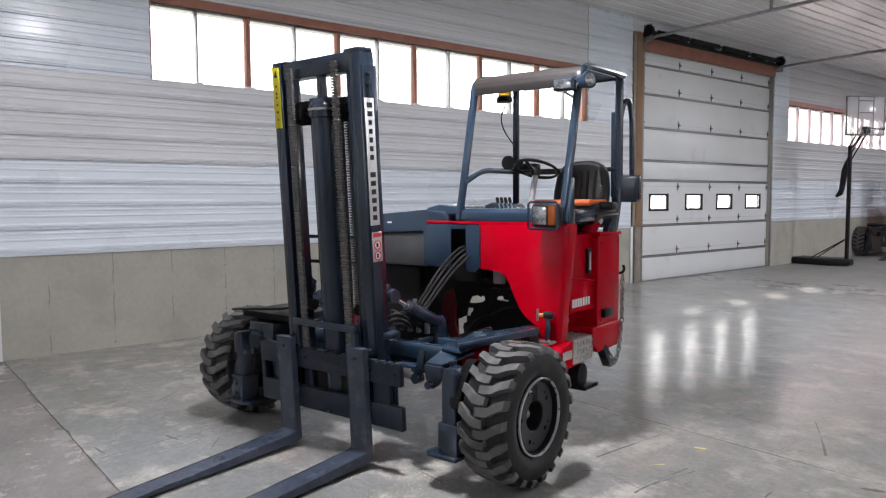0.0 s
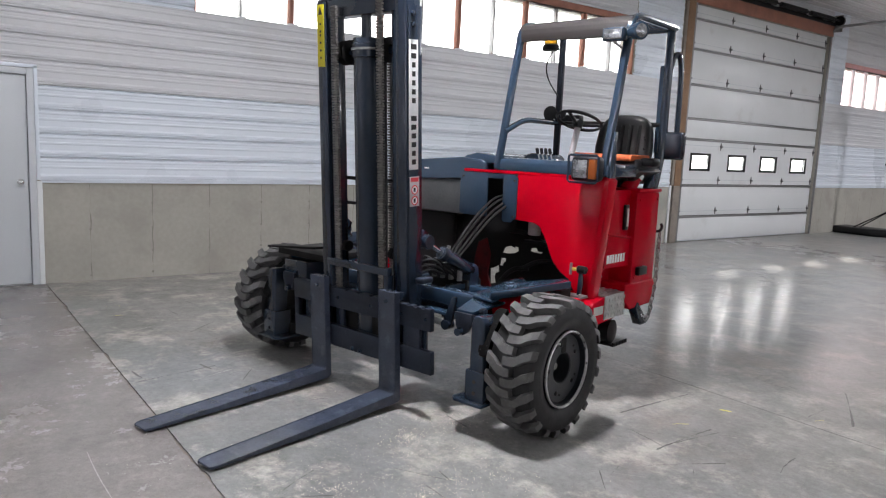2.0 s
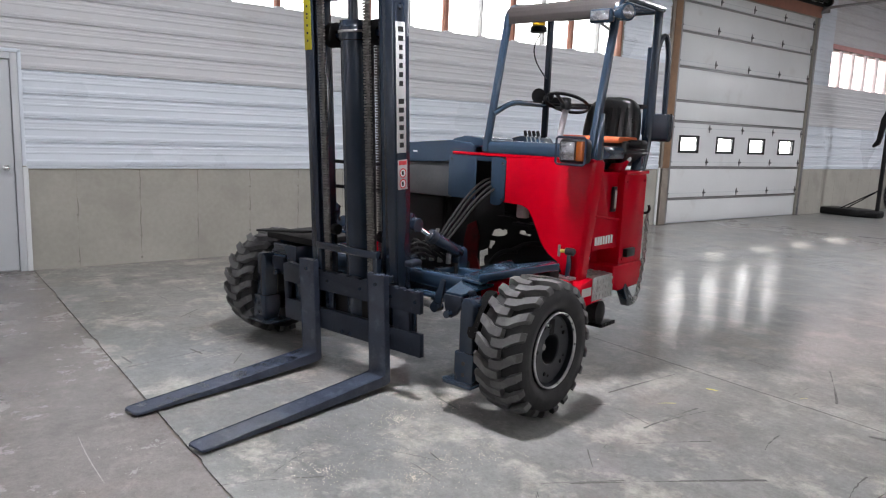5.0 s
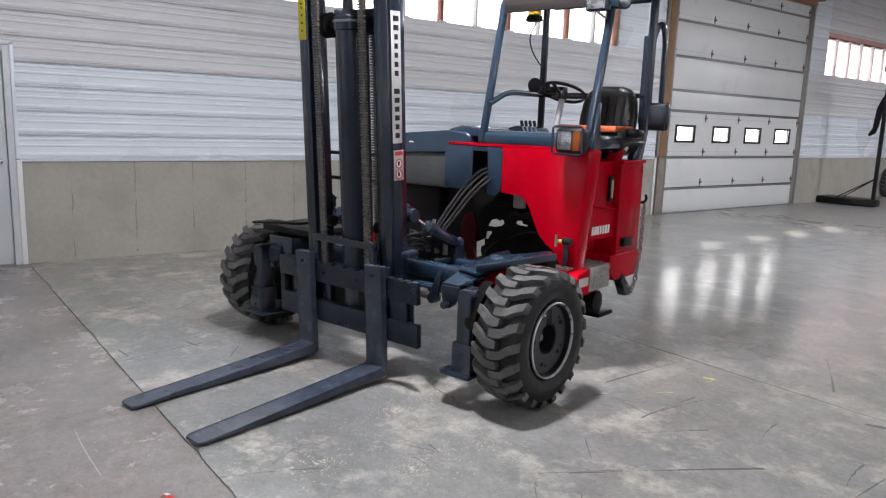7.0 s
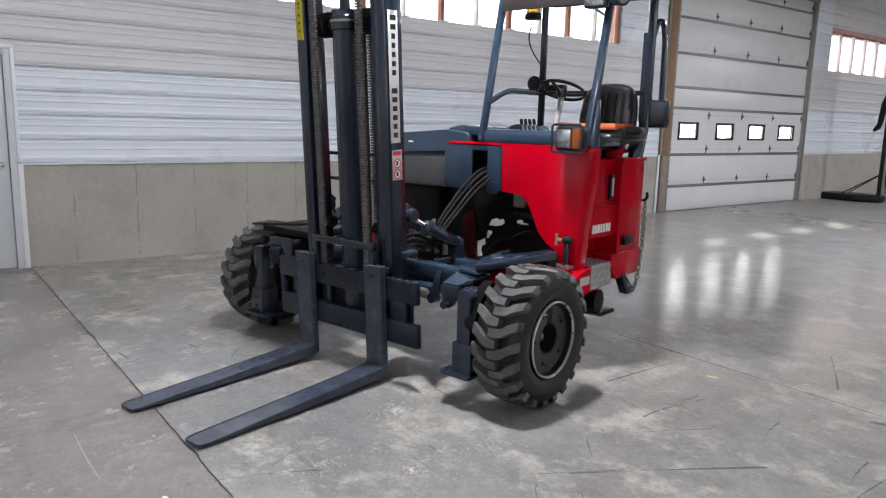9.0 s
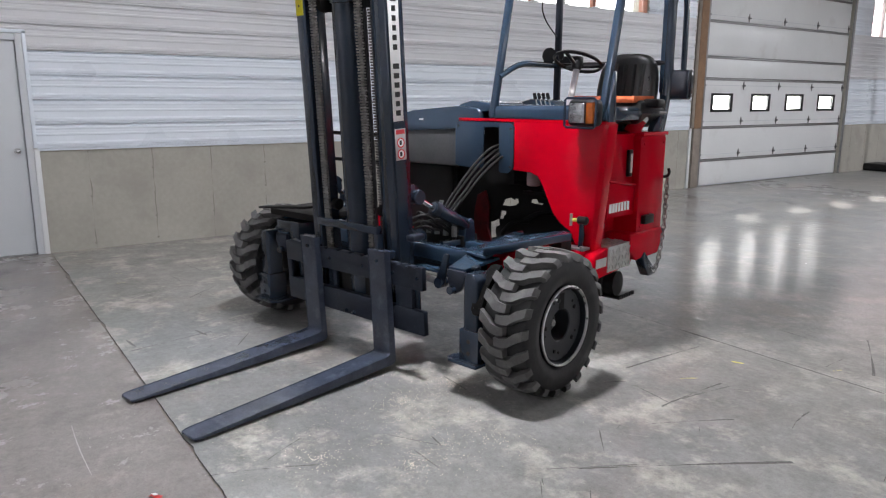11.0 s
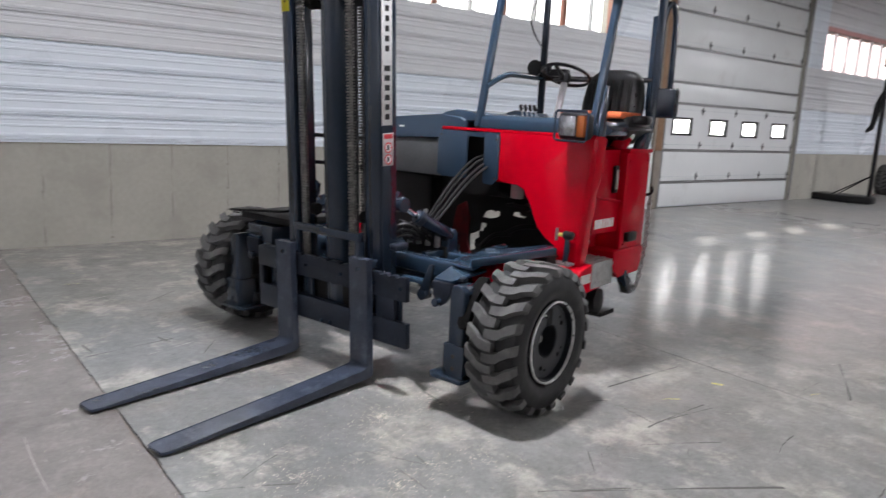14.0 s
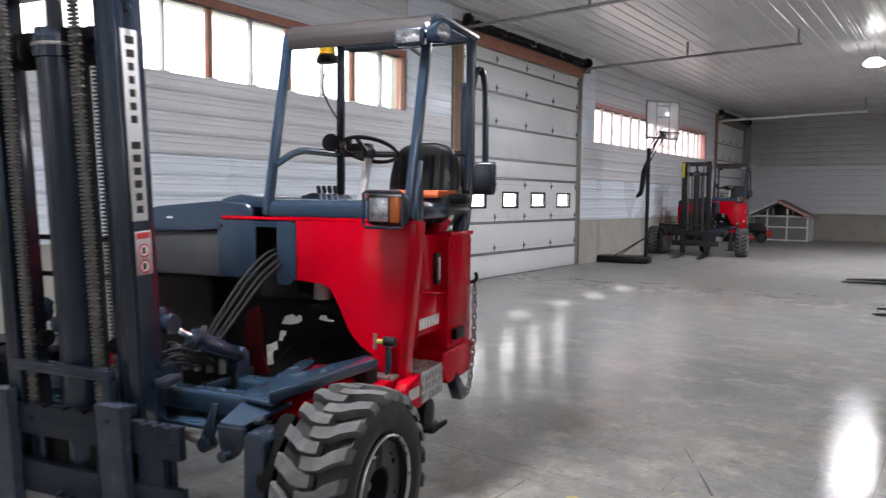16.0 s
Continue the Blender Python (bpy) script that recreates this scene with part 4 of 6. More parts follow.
    part("rear_tie", bx(-0.36, 0.36, 0.225, 0.26, 0.29, 0.42, 0.006), NAVY, t)
    cyl = part("lift_cylinder", lathe([(0.28, 0.06), (0.29, 0.08), (2.06, 0.08), (2.065, 0.09), (2.14, 0.09), (2.15, 0.082), (2.175, 0.08), (2.18, 0.032), (2.32, 0.03)], (0.0, 0.165, 0), "z", 28), NAVY, t, "navy lift cylinder")
    part("cylinder_band", lathe([(2.105, 0.091), (2.108, 0.093), (2.116, 0.093), (2.119, 0.091)], (0.0, 0.165, 0), "z", 28), STEEL, cyl)
    for s in (-1, 1):
        leaf_chain(t, s * 0.195, 0.085, 0.54, 2.38)
        leaf_chain(t, s * 0.135, 0.235, 0.5, 2.10)
        part("chain_wheel", lathe([(-0.03, 0.06), (-0.025, 0.075), (-0.012, 0.05), (0.012, 0.05), (0.025, 0.075), (0.03, 0.06)], (s * 0.17, 0.17, 2.10), "x", 22), NEARBLACK, t)
    part("roller_bar", rod((-0.26, 0.18, 2.10), (0.26, 0.18, 2.10), 0.035, 14), NAVY, t)
    for x in (0.095, 0.12):
        part("mast_hose", tube([(x, 0.19, 0.4), (x, 0.2, 1.2), (x + 0.01, 0.19, 2.1)], 0.009, 8), BLACKHOSE, t)
    # signs on the mast: brand lettering is left as bars
    sign = part("mast_sign", bx(0.3895, 0.3925, 0.116, 0.192, 1.42, 2.145, 0.0008), DECAL, t, "tall white sign with black lettering bars")
    decal_bars(sign, 0.126, 0.182, 0.3925, 1.44, 2.13, [0.8, 0.72, 0.5, 0.5, 0.5, 0.55, 0.55, 0, 0.8, 0.72, 0.65, 0.65, 0.55, 0.6], INK, "lettering_bar", "x")
    warn = part("warning_sticker", bx(0.3895, 0.3925, 0.121, 0.200, 1.207, 1.38, 0.0008), DECALGREY, t, "grey warning sticker with two red-ringed pictograms")
    part("header_bar", bx(0.3925, 0.3938, 0.128, 0.193, 1.35, 1.374), DECALRED, warn, smooth=False)
    for z in (1.303, 1.241):
        part("pictogram_ring", lathe([(0, 0.021), (0.0015, 0.021), (0.0015, 0.028), (0, 0.028)], (0.3925, 0.1605, z), "x", 28, closed=True), DECALRED, warn)
        part("pictogram_field", lathe([(0, 0.021), (0.001, 0.021)], (0.3925, 0.1605, z), "x", 28), DECAL, warn)
        part("pictogram_mark", bx(0.3936, 0.3942, 0.150, 0.167, z - 0.012, z + 0.013), INK, warn, smooth=False)
    yel = part("caution_sticker", bx(-0.376, -0.312, 0.1015, 0.1045, 2.02, 2.39, 0.0008), YELLOW, t, "yellow caution sticker with black marks")
    decal_bars(yel, -0.362, -0.326, 0.1013, 2.04, 2.31, [0, 0.35, 0, 0.4, 0.3, 0, 0.35, 0, 0.4, 0, 0.3, 0], INK, "lettering_bar")
    part("caution_triangle", prism([(-0.344, 2.38), (-0.36, 2.33), (-0.328, 2.33)], "y", 0.1002, 0.1015), INK, yel, smooth=False)
    part("mast_lug", bx(0.392, 0.455, 0.16, 0.26, 0.745, 0.782, 0.012, seg=3), NAVY_WORN, t)
    # mast, carriage and forks lean slightly forward together
    lean = Matrix.Translation((0, 0, 0.7)) @ Matrix.Rotation(radians(3.4), 4, "X") @ Matrix.Translation((0, 0, -0.7))
    for ob in t.children_recursive:
        ob.data.transform(lean)
    # --- wheels, legs and side frames ---
    for s in (-1, 1):
        front_wheel(t, s)
        leg = part("stabiliser_leg", prism([(0.88 * s, 0.19), (0.88 * s, 0.635), (0.90 * s, 0.665), (0.945 * s, 0.665), (0.975 * s, 0.63), (0.975 * s, 0.19)], "y", 0.095, 0.21, 0.012, seg=3), NAVY, t, "navy steel stabiliser leg")
        part("leg_sleeve", bx(min(0.865 * s, 0.995 * s), max(0.865 * s, 0.995 * s), 0.083, 0.222, 0.19, 0.36, 0.006), NAVY, leg)
        part("foot_plate", prism([(0.785 * s, 0.08), (0.815 * s, 0.05), (1.01 * s, 0.05), (1.01 * s, 0.25), (0.785 * s, 0.25)], "z", 0.172, 0.19, 0.003), NAVY, leg)
        for z in (0.235, 0.30):
            part("pin_hole", lathe([(0, 0.012), (-0.002, 0.012)], (0.93 * s, 0.083, z), "y", 12), NEARBLACK, leg)
        # black inner mudguard that follows the tyre
        arc = [(0.418 + r * math.cos(a), 0.392 + r * math.sin(a)) for r, run in ((0.345, range(13)), (0.26, range(12, -1, -1))) for a in [radians(116 + 4.5 * k) for k in run]]
        part("inner_mudguard", prism(arc, "x", 0.945 * s, 1.010 * s, 0.016, seg=3), FLAP, t)
        part("guard_clip", prism([(0.17, 0.665), (0.17, 0.683), (0.205, 0.69), (0.215, 0.665)], "x", 0.87 * s, 0.905 * s, 0.004), NAVY_WORN, t)
        # flat side arm above the wheel, on a pad
        part("side_arm", prism([(0.895 * s, 0.235), (0.775 * s, 0.455), (0.905 * s, 0.985), (1.0 * s, 0.935)], "z", 0.728, 0.775, 0.007, seg=3), CABBLUE, t)
        part("arm_pad", prism([(0.738 * s, 0.280), (0.668 * s, 0.40), (0.675 * s, 0.64), (0.79 * s, 0.64), (0.87 * s, 0.40), (0.90 * s, 0.255)], "z", 0.712, 0.727, 0.004), CABBLUE, t)
        part("arm_spacer", bx(min(0.90 * s, 0.99 * s), max(0.90 * s, 0.99 * s), 0.84, 0.95, 0.64, 0.727, 0.006), NEARBLACK, t)
        gus = bmesh.new()      # sloping plate from the arm down to the leg
        ga = [(0.735 * s, 0.290, 0.711), (0.92 * s, 0.350, 0.711), (0.845 * s, 0.150, 0.664), (0.735 * s, 0.145, 0.664)]
        up, dn = [gus.verts.new(p) for p in ga], [gus.verts.new((p[0], p[1], p[2] - 0.014)) for p in ga]
        gus.faces.new(up)
        gus.faces.new(dn)
        for k in range(4):
            gus.faces.new((up[k], up[(k + 1) % 4], dn[(k + 1) % 4], dn[k]))
        part("arm_gusset", gus, CABBLUE, t)
        part("pivot_plate", prism([(0.728 * s, 0.652), (0.850 * s, 0.652), (0.855 * s, 0.60), (0.82 * s, 0.545), (0.785 * s, 0.520), (0.755 * s, 0.530), (0.735 * s, 0.58)], "y", 0.135, 0.163, 0.006), NAVY_WORN, t)
        part("pivot_web", prism([(0.165, 0.655), (0.42, 0.70), (0.42, 0.60), (0.165, 0.58)], "x", 0.79 * s, 0.81 * s, 0.003), NAVY, t)
        part("arm_pin", rod((0.775 * s, 0.105, 0.545), (0.775 * s, 0.18, 0.545), 0.022, 16), NAVY, t)
        # two cross beams with a lower flange, tied by a short diagonal
        part("cross_beam", bx(min(0.18 * s, 0.745 * s), max(0.18 * s, 0.745 * s), 0.335, 0.430, 0.615, 0.711, 0.018, seg=3), CABBLUE, t)
        part("beam_flange", bx(min(0.18 * s, 0.60 * s), max(0.18 * s, 0.60 * s), 0.262, 0.400, 0.575, 0.592, 0.004), CABBLUE, t)
        part("flange_web", bx(min(0.18 * s, 0.70 * s), max(0.18 * s, 0.70 * s), 0.385, 0.400, 0.592, 0.616), NAVY, t)
        part("rear_cross_beam", bx(min(0.40 * s, 0.80 * s), max(0.40 * s, 0.80 * s), 0.570, 0.660, 0.60, 0.711, 0.018, seg=3), CABBLUE, t)
        part("tie_bar", beam((0.415 * s, 0.43, 0.70), (0.45 * s, 0.60, 0.705), 0.045, 0.04, 0.008), CABBLUE, t)
        # red chassis beside the wheel, with a blue and a red strap over it
        part("side_chassis", prism([(0.38, 0.62), (0.38, 0.655), (0.44, 0.69), (0.99, 0.70), (0.99, 0.56), (0.50, 0.56)], "x", 0.80 * s, 0.925 * s, 0.008), RED, t)
        part("frame_strap", prism([(0.66 * s, 0.60), (0.735 * s, 0.60), (0.665 * s, 0.93), (0.59 * s, 0.93)], "z", 0.712, 0.735, 0.004), CABBLUE, t)
        part("frame_strap", prism([(0.755 * s, 0.62), (0.80 * s, 0.62), (0.735 * s, 0.90), (0.69 * s, 0.90)], "z", 0.690, 0.728, 0.004), RED, t)
        part("reach_beam", prism([(0.45, 0.50), (0.45, 0.60), (1.7, 0.60), (1.7, 0.50)], "x", 0.36 * s, 0.46 * s, 0.006), NAVY, t)
        part("link_rod", rod((0.345 * s, 0.353, 0.508), (0.60 * s, 0.215, 0.545), 0.021, 14), STEEL, t)
        part("link_plate", prism([(0.595 * s, 0.525), (0.585 * s, 0.545), (0.655 * s, 0.715), (0.685 * s, 0.715), (0.655 * s, 0.545), (0.64 * s, 0.52)], "y", 0.192, 0.21, 0.004), NAVY, t)
        part("link_pin", rod((0.62 * s, 0.18, 0.545), (0.62 * s, 0.235, 0.545), 0.03, 16), NAVY, t)
        # tilt cylinder with a chrome rod, pinned to a lug on the rear beam
        part("tilt_rod", rod((0.376 * s, 0.282, 0.985), (0.402 * s, 0.385, 0.920), 0.015, 14), CHROME, t)
        part("rod_eye", lathe([(-0.03, 0.04), (-0.024, 0.045), (0.024, 0.045), (0.03, 0.04)], (0.372 * s, 0.270, 0.995), "x", 18), NAVY, t)
        part("tilt_cylinder", tube([(0.398 * s, 0.372, 0.928), (0.401 * s, 0.383, 0.922), (0.452 * s, 0.605, 0.800), (0.454 * s, 0.615, 0.795)], [0.034, 0.041, 0.041, 0.034], 20), NAVY, t)
        part("cylinder_collar", tube([(0.400 * s, 0.380, 0.924), (0.408 * s, 0.413, 0.905)], 0.045, 20), NAVY_WORN, t)
        part("cylinder_port", rod((0.412 * s, 0.43, 0.935), (0.413 * s, 0.435, 0.965), 0.012, 8), STEEL, t)
        part("cylinder_lug", prism([(0.56, 0.705), (0.575, 0.78), (0.595, 0.835), (0.625, 0.845), (0.655, 0.82), (0.67, 0.705)], "x", 0.425 * s, 0.485 * s, 0.008, seg=3), CABBLUE, t)
    # far-side mudguard
    part("mudguard", prism([(-0.975, 0.81), (-0.975, 0.825), (-0.45, 0.872), (-0.45, 0.857)], "y", 0.09, 0.19, 0.003), NEARBLACK, t)
    part("arch_cover", bx(-1.0, -0.5, 0.2, 0.6, 0.755, 0.80, 0.01), NEARBLACK, t)
    part("leg_bracket", bx(-0.87, -0.62, 0.16, 0.34, 0.62, 0.74, 0.01), NAVY, t)
    # --- hoses beside the mast ---
    for k in range(4):
        u = 0.026 * k + (0.012 if k > 1 else 0)
        part("hydraulic_hose", tube([(0.30 + u, 1.12, 1.25 - 0.016 * k), (0.30 + u, 1.02, 1.238 - 0.018 * k), (0.305 + u, 0.84, 1.135 - 0.012 * k), (0.325 + u * 0.8, 0.62, 0.965 - 0.012 * k), (0.30 + u * 0.6, 0.50, 0.80)], 0.008, 10, bend=0.16), GREYHOSE, t)
    for k in range(13):      # a tangle of thin hoses over the valve block
        u, a, c = k * 0.013, random.uniform(-0.035, 0.035), random.uniform(-0.05, 0.05)
        part("loop_hose", tube([(0.15 + u, 0.60, 0.69), (0.17 + u + a, 0.50, 0.79 + c * 0.6), (0.20 + u + a, 0.43 + c * 0.5, 0.84 + c), (0.27 + u * 0.9, 0.49 + a, 0.82 + c * 0.5), (0.30 + u * 0.8, 0.62, 0.70)], 0.0075, 8, bend=0.08), BLACKHOSE, t)
    for k in range(3):
        part("loop_hose", tube([(0.30, 0.29, 0.86 - 0.035 * k), (0.34, 0.36, 0.88 - 0.03 * k), (0.35, 0.44, 0.84 - 0.03 * k), (0.31, 0.53, 0.76)], 0.007, 8, bend=0.06), BLACKHOSE, t)
    for k in range(4):
        part("hose_fitting", rod((0.22 + 0.07 * k, 0.53, 0.735), (0.22 + 0.07 * k, 0.53, 0.80), 0.017, 8), STEEL, t)
    # added plate, hardly seen, that keeps lamp light off the floor below
    part("chassis_pan", prism([(0.50, 0.50), (0.50, 0.53), (1.20, 0.53), (1.20, 0.50)], "x", -0.86, 0.86, 0.006), NEARBLACK, t)
    part("valve_block", bx(0.18, 0.48, 0.55, 0.69, 0.66, 0.74, 0.006), NEARBLACK, t)
    # rear wheel
    rw = part("rear_wheel", lathe([(-0.1, 0.05), (-0.1, 0.14), (0.1, 0.14), (0.1, 0.05)], (0.0, 1.8, 0.28), "x", 30), RIMDARK, t)
    part("tyre", lathe([(-0.11, 0.15), (-0.13, 0.19), (-0.12, 0.25), (-0.09, 0.28), (0.09, 0.28), (0.12, 0.25), (0.13, 0.19), (0.11, 0.15)], (0.0, 1.8, 0.28), "x", 40), RUBBER, rw)
    placed = set(t.children_recursive)
    # --- body and cab, drawn in a frame of its own ---
    for s in (-1, 1):
        part("chassis_rail", prism([(0.50, 0.58), (0.55, 0.61), (0.92, 0.63), (1.04, 0.61), (1.6, 0.60), (1.7, 0.5), (1.65, 0.43), (0.95, 0.43), (0.75, 0.56), (0.45, 0.6)], "x", 0.98 * s + (0.29 if s < 0 else 0), 1.16 * s + (0.29 if s < 0 else 0), 0.006), RED, t)
    part("latch_post", prism([(1.112, 0.64), (1.116, 0.79), (1.138, 0.79), (1.146, 0.72), (1.138, 0.64)], "y", 0.945, 0.972, 0.004), NAVY, t)
    part("latch_clamp", tube([(1.100, 0.955, 0.812), (1.108, 0.955, 0.813), (1.160, 0.955, 0.812), (1.168, 0.955, 0.811)], [0.016, 0.026, 0.026, 0.016], 12), BLACK, t)
    part("latch_pin", rod((1.068, 0.93, 0.775), (1.068, 0.93, 0.852), 0.009, 10), STEEL, t)
    part("latch_cap", rod((1.076, 0.935, 0.812), (1.100, 0.945, 0.813), 0.012, 12), YELLOWMARK, t)
    part("arm_foot", bx(1.05, 1.17, 0.90, 1.0, 0.625, 0.642, 0.004), GALV, t)
    for x in (1.075, 1.15):
        part("bolt", lathe([(0, 0.012), (0.012, 0.011), (0.014, 0.005)], (x, 0.915, 0.642), "z", 6), STEEL, t)
    face = [(0.595, 1.405), (0.595, 1.085), (0.74, 1.083), (0.79, 1.06), (0.825, 1.0), (0.90, 0.83), (0.96, 0.765), (1.03, 0.73), (1.08, 0.62), (1.15, 0.60), (1.165, 0.62), (1.215, 1.405)]
    body = part("front_panel", prism(face, "y", 1.0, 1.04, 0.004), RED, t, "glossy red cab front panel with a cut-out over the engine bay")
    part("corner_column", loft([(1.10, 1.04), (1.10, 1.13), (1.165, 1.14), (1.19, 1.11), (1.188, 1.03), (1.168, 1.002), (1.12, 1.002)], [(1.16, 1.04), (1.16, 1.21), (1.205, 1.215), (1.235, 1.18), (1.238, 1.04), (1.222, 1.002), (1.18, 1.002)], 0.60, 1.41, 0.006), RED, t)
    part("top_ledge", prism([(0.145, 1.0), (1.235, 1.0), (1.235, 1.15), (0.145, 1.15)], "z", 1.405, 1.425, 0.004), RED, t)
    part("side_panel", prism([(1.12, 0.83), (1.60, 0.83), (1.60, 1.335), (1.24, 1.335), (1.14, 1.39)], "x", 1.170, 1.185, 0.003), RED, t, "recessed red side panel above the step")
    badge = part("badge_panel", prism([(1.135, 0.815), (1.56, 0.805), (1.56, 0.995), (1.135, 1.04)], "x", 1.186, 1.208, 0.004), RED, t)
    part("toe_recess", bx(1.06, 1.075, 1.04, 1.56, 0.60, 0.82), RED, t)
    part("recess_roof", bx(1.075, 1.186, 1.12, 1.56, 0.806, 0.818), RED, t)
    for k in range(7):
        y = 1.165 + 0.0455 * k
        part("brand_bar", bx(1.208, 1.2095, y, y + (0.037 if k < 2 else 0.031), 0.845, 0.902), DECAL, badge, smooth=False)
    part("recess_lip", prism([(1.135, 1.042), (1.135, 1.056), (1.545, 1.013), (1.545, 0.998)], "x", 1.185, 1.220, 0.004), RED, t)
    rear = [(1.548, 0.66), (1.548, 1.30), (1.578, 1.34), (1.945, 1.34), (1.975, 1.30), (1.975, 0.66)]
    part("rear_box", prism(rear, "x", 0.72, 1.235, 0.012), RED, t, "red rear tank with rounded edges")
    part("rear_lower_box", prism([(1.425, 0.685), (1.985, 0.685), (1.985, 0.62), (1.91, 0.50), (1.54, 0.495), (1.44, 0.56)], "x", 0.80, 1.250, 0.014, seg=3), RED, t)
    part("rear_box_cap", bx(1.02, 1.245, 1.56, 1.985, 1.318, 1.345, 0.008), RED, t)
    for y, z in ((1.60, 1.27), (1.93, 1.27), (1.60, 0.72)):
        part("bolt", lathe([(0, 0.010), (0.006, 0.009)], (1.236, y, z), "x", 8), RED, t)
    part("sight_gauge", bx(1.184, 1.206, 1.445, 1.505, 1.06, 1.235, 0.006), BLACK, t)
    part("gauge_glass", bx(1.204, 1.211, 1.460, 1.490, 1.085, 1.21, 0.003), REFLECT, t)
    part("side_latch", lathe([(0, 0.022), (0.012, 0.02), (0.014, 0.01)], (1.176, 1.135, 0.765), "x", 12), STEEL, t)
    part("black_catch", bx(1.235, 1.268, 1.61, 1.76, 0.735, 0.795, 0.006), BLACK, t)
    part("filler_neck", tube([(1.13, 1.62, 1.33), (1.165, 1.66, 1.42)], [0.055, 0.045], 18), RED, t)
    part("filler_cap", tube([(1.166, 1.661, 1.42), (1.175, 1.672, 1.445), (1.178, 1.676, 1.458)], [0.05, 0.05, 0.04], 18), CHROME, t)
    # step with tread plate
    part("step_box", prism([(0.925, 0.44), (0.925, 0.585), (0.96, 0.612), (1.10, 0.628), (1.44, 0.628), (1.44, 0.47)], "x", 0.95, 1.235, 0.012, seg=3), RED, t)
    plate = part("step_plate", bx(1.235, 1.241, 1.115, 1.455, 0.472, 0.628, 0.002), TREADPLATE, t, "bright aluminium tread plate on the step")
    lip = bx(1.08, 1.242, 1.115, 1.455, 0.629, 0.637, 0.002)
    for i in range(7):
        for j in range(3):
            y, z = 1.138 + i * 0.049, 0.500 + j * 0.05
            d = 0.016 * (-1) ** (i + j)
            beam((1.2425, y - 0.010, z - d), (1.2425, y + 0.010, z + d), 0.006, 0.011, 0.002, lip)
            beam((1.10 + 0.045 * j - d, y - 0.010, 0.639), (1.10 + 0.045 * j + d, y + 0.010, 0.639), 0.011, 0.006, 0.002, lip)
    part("tread_pattern", lip, TREADPLATE, plate, smooth=False)
    part("reflective_strip", bx(1.2355, 1.2375, 0.95, 1.10, 0.518, 0.575), REFLECT, t, smooth=False)
    # folding foot step under the body
    fs = part("foot_step", bx(1.02, 1.2, 1.40, 1.66, 0.235, 0.25, 0.003), BLACK, t, "black grated foot step hanging under the body")
    part("step_arm", lathe([(1.02, 0.02), (1.03, 0.085), (1.17, 0.085), (1.18, 0.02)], (0, 1.45, 0.335), "x", 24), BLACK, fs)
    part("step_bracket", prism([(1.36, 0.44), (1.34, 0.33), (1.40, 0.25), (1.62, 0.25), (1.58, 0.30), (1.5, 0.44)], "x", 1.0, 1.10, 0.01), BLACK, fs)
    teeth = bmesh.new()
    for k in range(9):
        bx(1.195, 1.207, 1.405 + k * 0.028, 1.42 + k * 0.028, 0.235, 0.262, bm=teeth)
    part("tooth_strip", teeth, BLACK, fs)
    # chain and hook at the rear corner
    b = bmesh.new()
    pts = [Vector((1.255, 1.985, 1.02)), Vector((1.26, 1.965, 0.7)), Vector((1.25, 1.93, 0.45)), Vector((1.25, 1.86, 0.37)), Vector((1.25, 1.76, 0.42)), Vector((1.24, 1.7, 0.5))]
    run, links = [], 0
    for p, q in zip(pts, pts[1:]):
        n = max(1, int((q - p).length / 0.034))
        run += [p.lerp(q, k / n) for k in range(n)]
    for k, (p, q) in enumerate(zip(run, run[1:])):
        d = (q - p).normalized()
        s = d.orthogonal().normalized()
        s = s if k % 2 else d.cross(s)
        c = (p + q) / 2
        tube([c + d * 0.026 * math.cos(a) + s * 0.014 * math.sin(a) for a in [i * math.pi / 5 for i in range(10)]], 0.0052, 6, b, closed=True)
    part("safety_chain", b, STEEL, t, "hanging steel safety chain")
    part("chain_hook", tube([(1.23, 1.972, 1.03), (1.255, 1.98, 1.035), (1.268, 1.985, 1.06), (1.258, 1.985, 1.09)], 0.010, 8, bend=0.03), BLACK, t)
    part("chain_bracket", prism([(1.62, 0.50), (1.66, 0.54), (1.84, 0.40), (1.82, 0.36), (1.74, 0.36)], "x", 1.2, 1.26, 0.006), NAVY, t)
    # --- navy cover panel with slot, cowl, engine hood ---
    cov = prism([(0.13, 1.10), (0.17, 1.085), (0.364, 1.085), (0.364, 1.40), (0.13, 1.40)], "y", 0.982, 0.999, 0.002)
    prism([(0.495, 1.075), (0.51, 1.062), (0.57, 1.062), (0.605, 1.10), (0.605, 1.38), (0.58, 1.40), (0.495, 1.40)], "y", 0.982, 0.999, 0.002, cov)
    bx(0.364, 0.495, 0.984, 0.998, 1.368, 1.40, 0, cov)
    part("cover_panel", cov, CABBLUE, t, "navy cover panel with a slot for hoses")
    # near-black sheet behind the hose slot
    part("slot_back", bx(0.30, 0.55, 1.10, 1.11, 0.98, 1.38), NEARBLACK, t)
    for x, z in ((0.155, 1.37), (0.585, 1.36), (0.585, 1.105)):
        part("bolt", lathe([(0, 0.009), (-0.006, 0.008)], (x, 0.982, z), "y", 8), BLACK, t)
    cowl = [(1.0, 1.425), (1.005, 1.49), (1.04, 1.52), (1.5, 1.50), (1.5, 1.425)]
    part("cowl", prism(cowl, "x", 0.40, 1.235, 0.012), CABBLUE, t, "navy cowl under the windscreen posts")
    part("floor_plate", bx(0.62, 1.2, 1.1, 1.6, 0.92, 0.94), BLACK, t)
